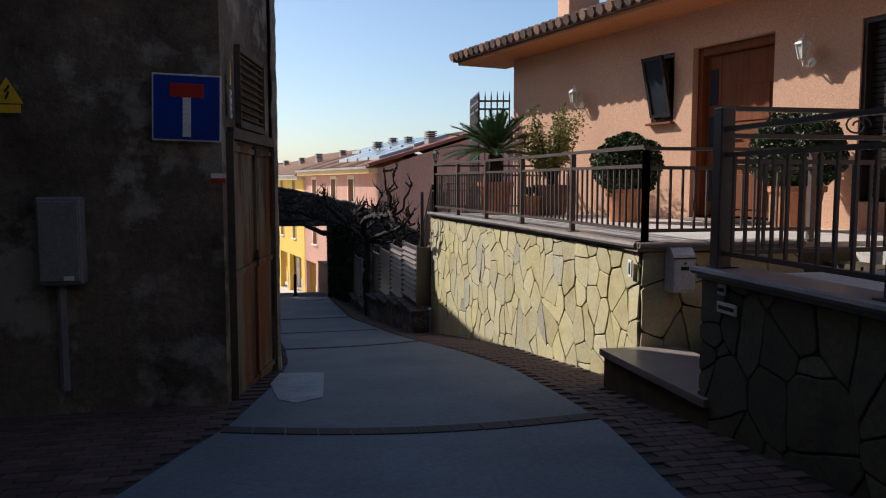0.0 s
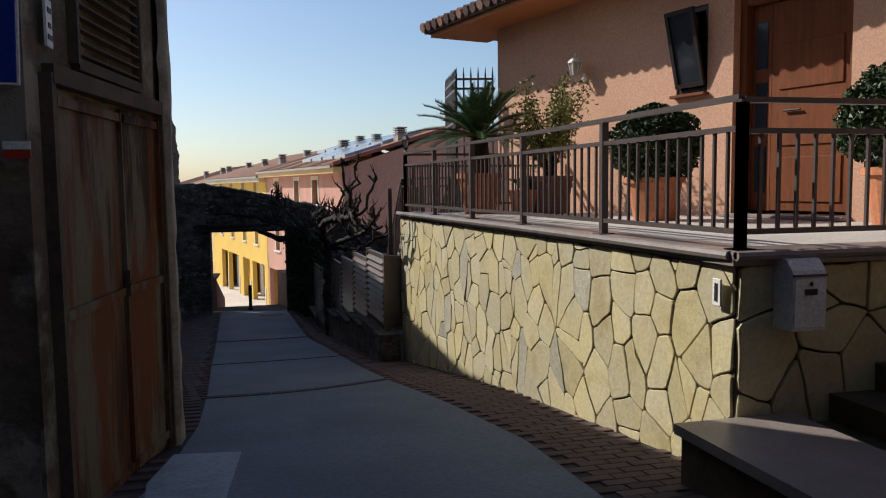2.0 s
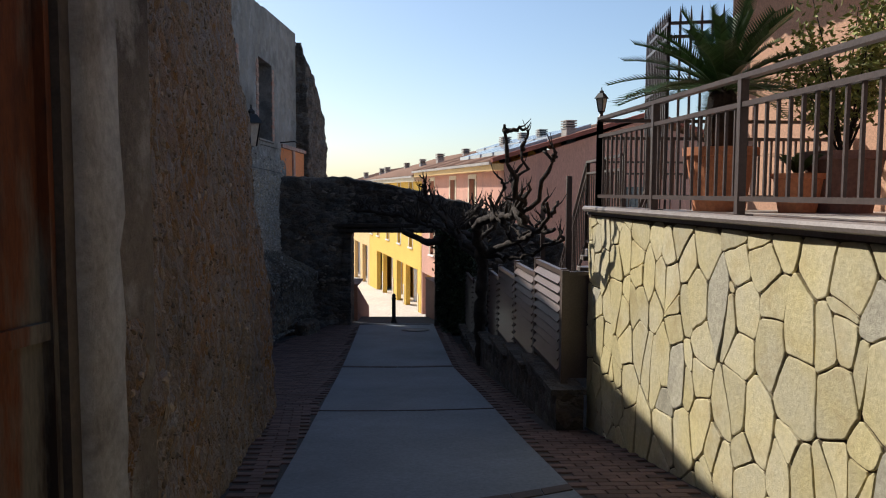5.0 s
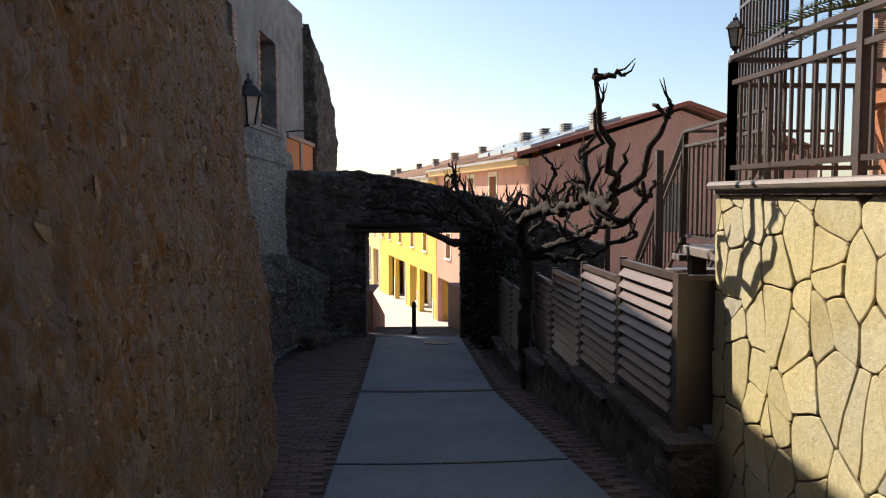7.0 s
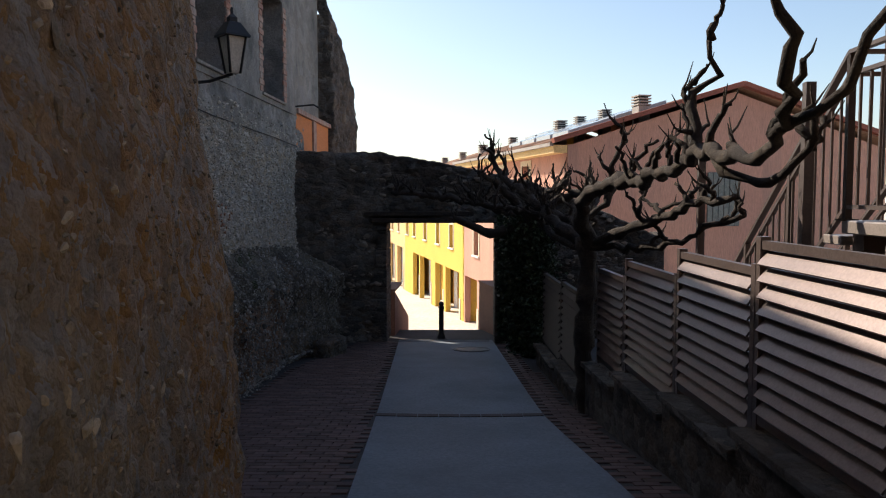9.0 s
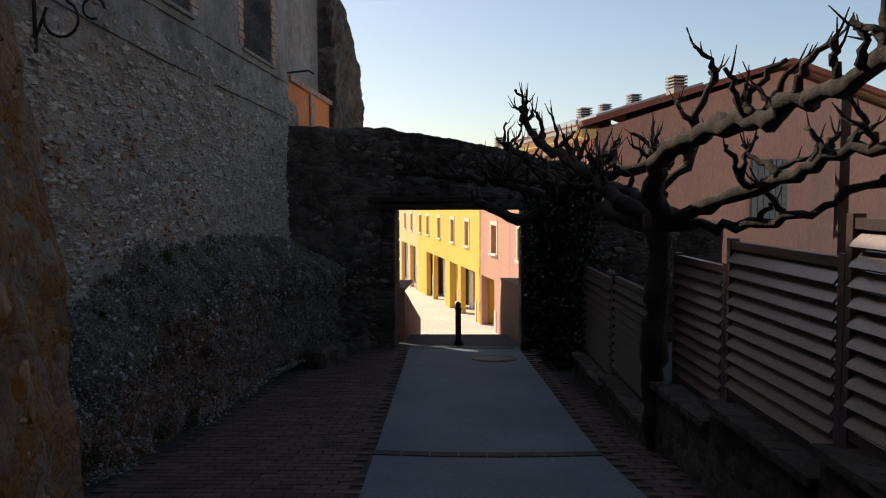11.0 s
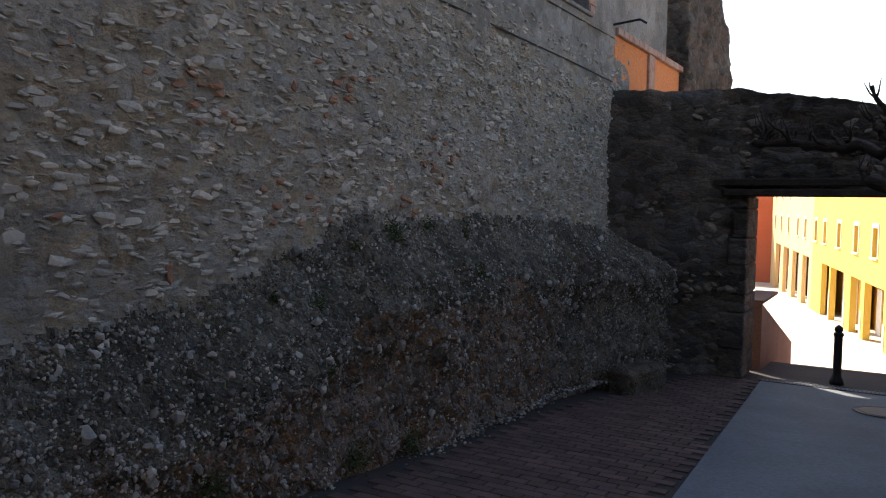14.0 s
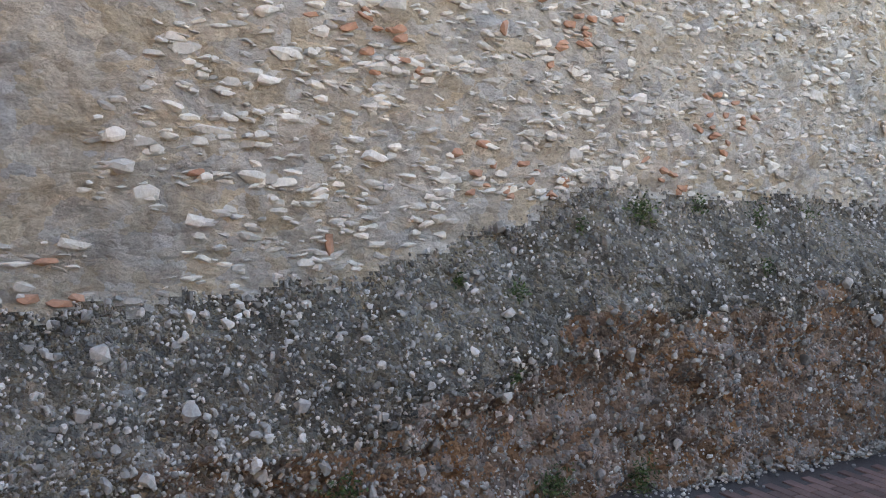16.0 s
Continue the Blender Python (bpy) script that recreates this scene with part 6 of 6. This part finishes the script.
for _ in range(20000):
    y = rng.uniform(15.6, 28.3)
    z = rng.uniform(zl(y) - 0.1, zb(y) + 0.04)
    big = rng.random()
    w = rng.uniform(0.012, 0.034) if big < 0.90 else rng.uniform(0.034, 0.07) if big < 0.994 else rng.uniform(0.08, 0.13)
    items.append((SHAPES[rng.randrange(12)], seat(y, z, w, w * rng.uniform(0.6, 0.95), w * 0.8, rng.uniform(0.05, 0.3), rng.uniform(0, 3)), 0))
for _ in range(1500):
    y = rng.uniform(15, 28.2)
    w = rng.uniform(0.012, 0.045)
    x = rubble_x(y, zl(y)) + abs(rng.gauss(0, 0.09))
    items.append((SHAPES[rng.randrange(12)], Matrix.Translation((x, y, zl(y) + w * 0.25)) @ Matrix.Diagonal((w, w, w * 0.8, 1)), 0))
for _ in range(900):
    x, z = rng.uniform(-3.5, 4.5), rng.uniform(-2.8, 1.4)
    if (-1.45 < x < 1.4 and z < 0.15) or z > arch_top(x) - 0.06 or fbm(x * 0.8, z * 0.9, 3, 2) < -0.05:
        continue
    w = rng.uniform(0.07, 0.26)
    items2.append((SHAPES[rng.randrange(12)], Matrix.Translation((x, arch_y(x, z) - 0.005, z)) @ Matrix.Rotation(rng.gauss(0, 0.25), 4, "Y") @ Matrix.Diagonal((w, 0.09, w * rng.uniform(0.4, 0.7), 1)), 0))
joined("arch_stones", items2, [ARCH_PIECE], bpy.data.objects["wall_arch_lintel"], "dark uneven stones in the passage wall")
items3 = []
for _ in range(2600):
    y, z = rng.uniform(7.8, 13.8), rng.uniform(-1.5, 3.2)
    w = rng.uniform(0.012, 0.05) if rng.random() < 0.9 else rng.uniform(0.05, 0.11)
    items3.append((SHAPES[rng.randrange(12)], Matrix.Translation((earth_x(y, z) - 0.004, y, z)) @ Matrix.Rotation(rng.uniform(0, 3), 4, "X") @ Matrix.Diagonal((0.035, w, w * rng.uniform(0.4, 0.8), 1)), 0))
joined("earth_stones", items3, [EARTH_PIECE], bpy.data.objects["wall_earth"], "small stones showing through the earth plaster")
joined("pebbles", items, [PEBBLE], rubble, "rounded grey pebbles in the conglomerate bank")
begin()
for y, z, n, r in ((21.55, -0.52, 260, 0.12), (22.3, -0.45, 90, 0.07), (22.9, -0.55, 120, 0.10), (20.4, -1.02, 80, 0.06), (20.0, -0.95, 45, 0.035), (21.0, -0.6, 50, 0.05), (23.6, -0.5, 70, 0.08), (19.1, -2.05, 160, 0.10), (20.6, -2.3, 240, 0.12), (21.4, -2.38, 240, 0.12), (17.9, -1.95, 150, 0.11), (20.2, -1.5, 40, 0.04), (22.6, -0.9, 60, 0.06)):
    t = thing("weed_tuft", "small green weed tuft growing from the wall", "plant", "weeds on the wall")
    bm = bmesh.new()
    leaf_cloud(bm, rng, n, 0.035, lambda q: (rubble_x(y, z) + 0.03 + abs(q.gauss(0, r * 0.5)), y + q.gauss(0, r * 0.6), z + q.gauss(0, r * 0.6)), 0.4)
    part("leaves", bm, TUFT, t)
lay(WALL_SITE)

# ---- pieces: paving bricks ----
bm = bmesh.new()
box(bm, -0.096, -0.046, -0.02, 0.096, 0.046, 0.0, 0.004)
brick_me = bpy.data.meshes.new("paving_brick")
bm.to_mesh(brick_me)
bm.free()
brick_me.materials.append(BRICK_PAVE)
pave = bpy.data.objects["pavement"]
items, made = [], 0
rng = random.Random(4)
for iy in range(int((24.5 + 2) / 0.1)):
    y = -2 + iy * 0.1
    slope = math.atan2(zg(y + 0.3) - zg(y - 0.3), 0.6)
    xl, xr = interp(y, LEFT_Y, LEFT_X), interp(y, RIGHT_Y, RIGHT_X)
    wr = interp(y, (-2, 3.9, 3.95, 5.3, 5.4, 8.5, 12.3, 12.35, 17.8, 24.5), (2.78, 2.78, 2.75, 2.72, 3.06, 2.92, 2.62, 2.22, 2.02, 1.6))
    lw = interp(y, (-2, 5.5, 5.6, 7.5, 9.5, 13.8, 13.9, 21, 24.5), (-4.5, -4.5, -0.42, -0.08, -0.2, -0.75, -2.1, -1.9, -1.2))
    for a, b in ((lw, xl), (xr, wr)):
        x = a + 0.1 + (iy % 2) * 0.1
        while x < b - 0.06:
            m = Matrix.Translation((x, y, zg(y) + 0.012 + rng.uniform(-0.002, 0.002))) @ Matrix.Rotation(slope, 4, "X")
            if a == xr and 5.4 < y < 9.5 and made < 295:
                ob = new("brick", brick_me)
                ob.parent = pave
                ob.matrix_world = m
                made += 1
            else:
                items.append((brick_me, m, 0))
            x += 0.2
joined("paving_bricks", items, [BRICK_PAVE], pave, "dark red paving bricks beside the lane")

# ---- the plans of the lower lane, laid into the world ----
for ob, site in LAID:
    ob.matrix_basis = site @ ob.matrix_basis
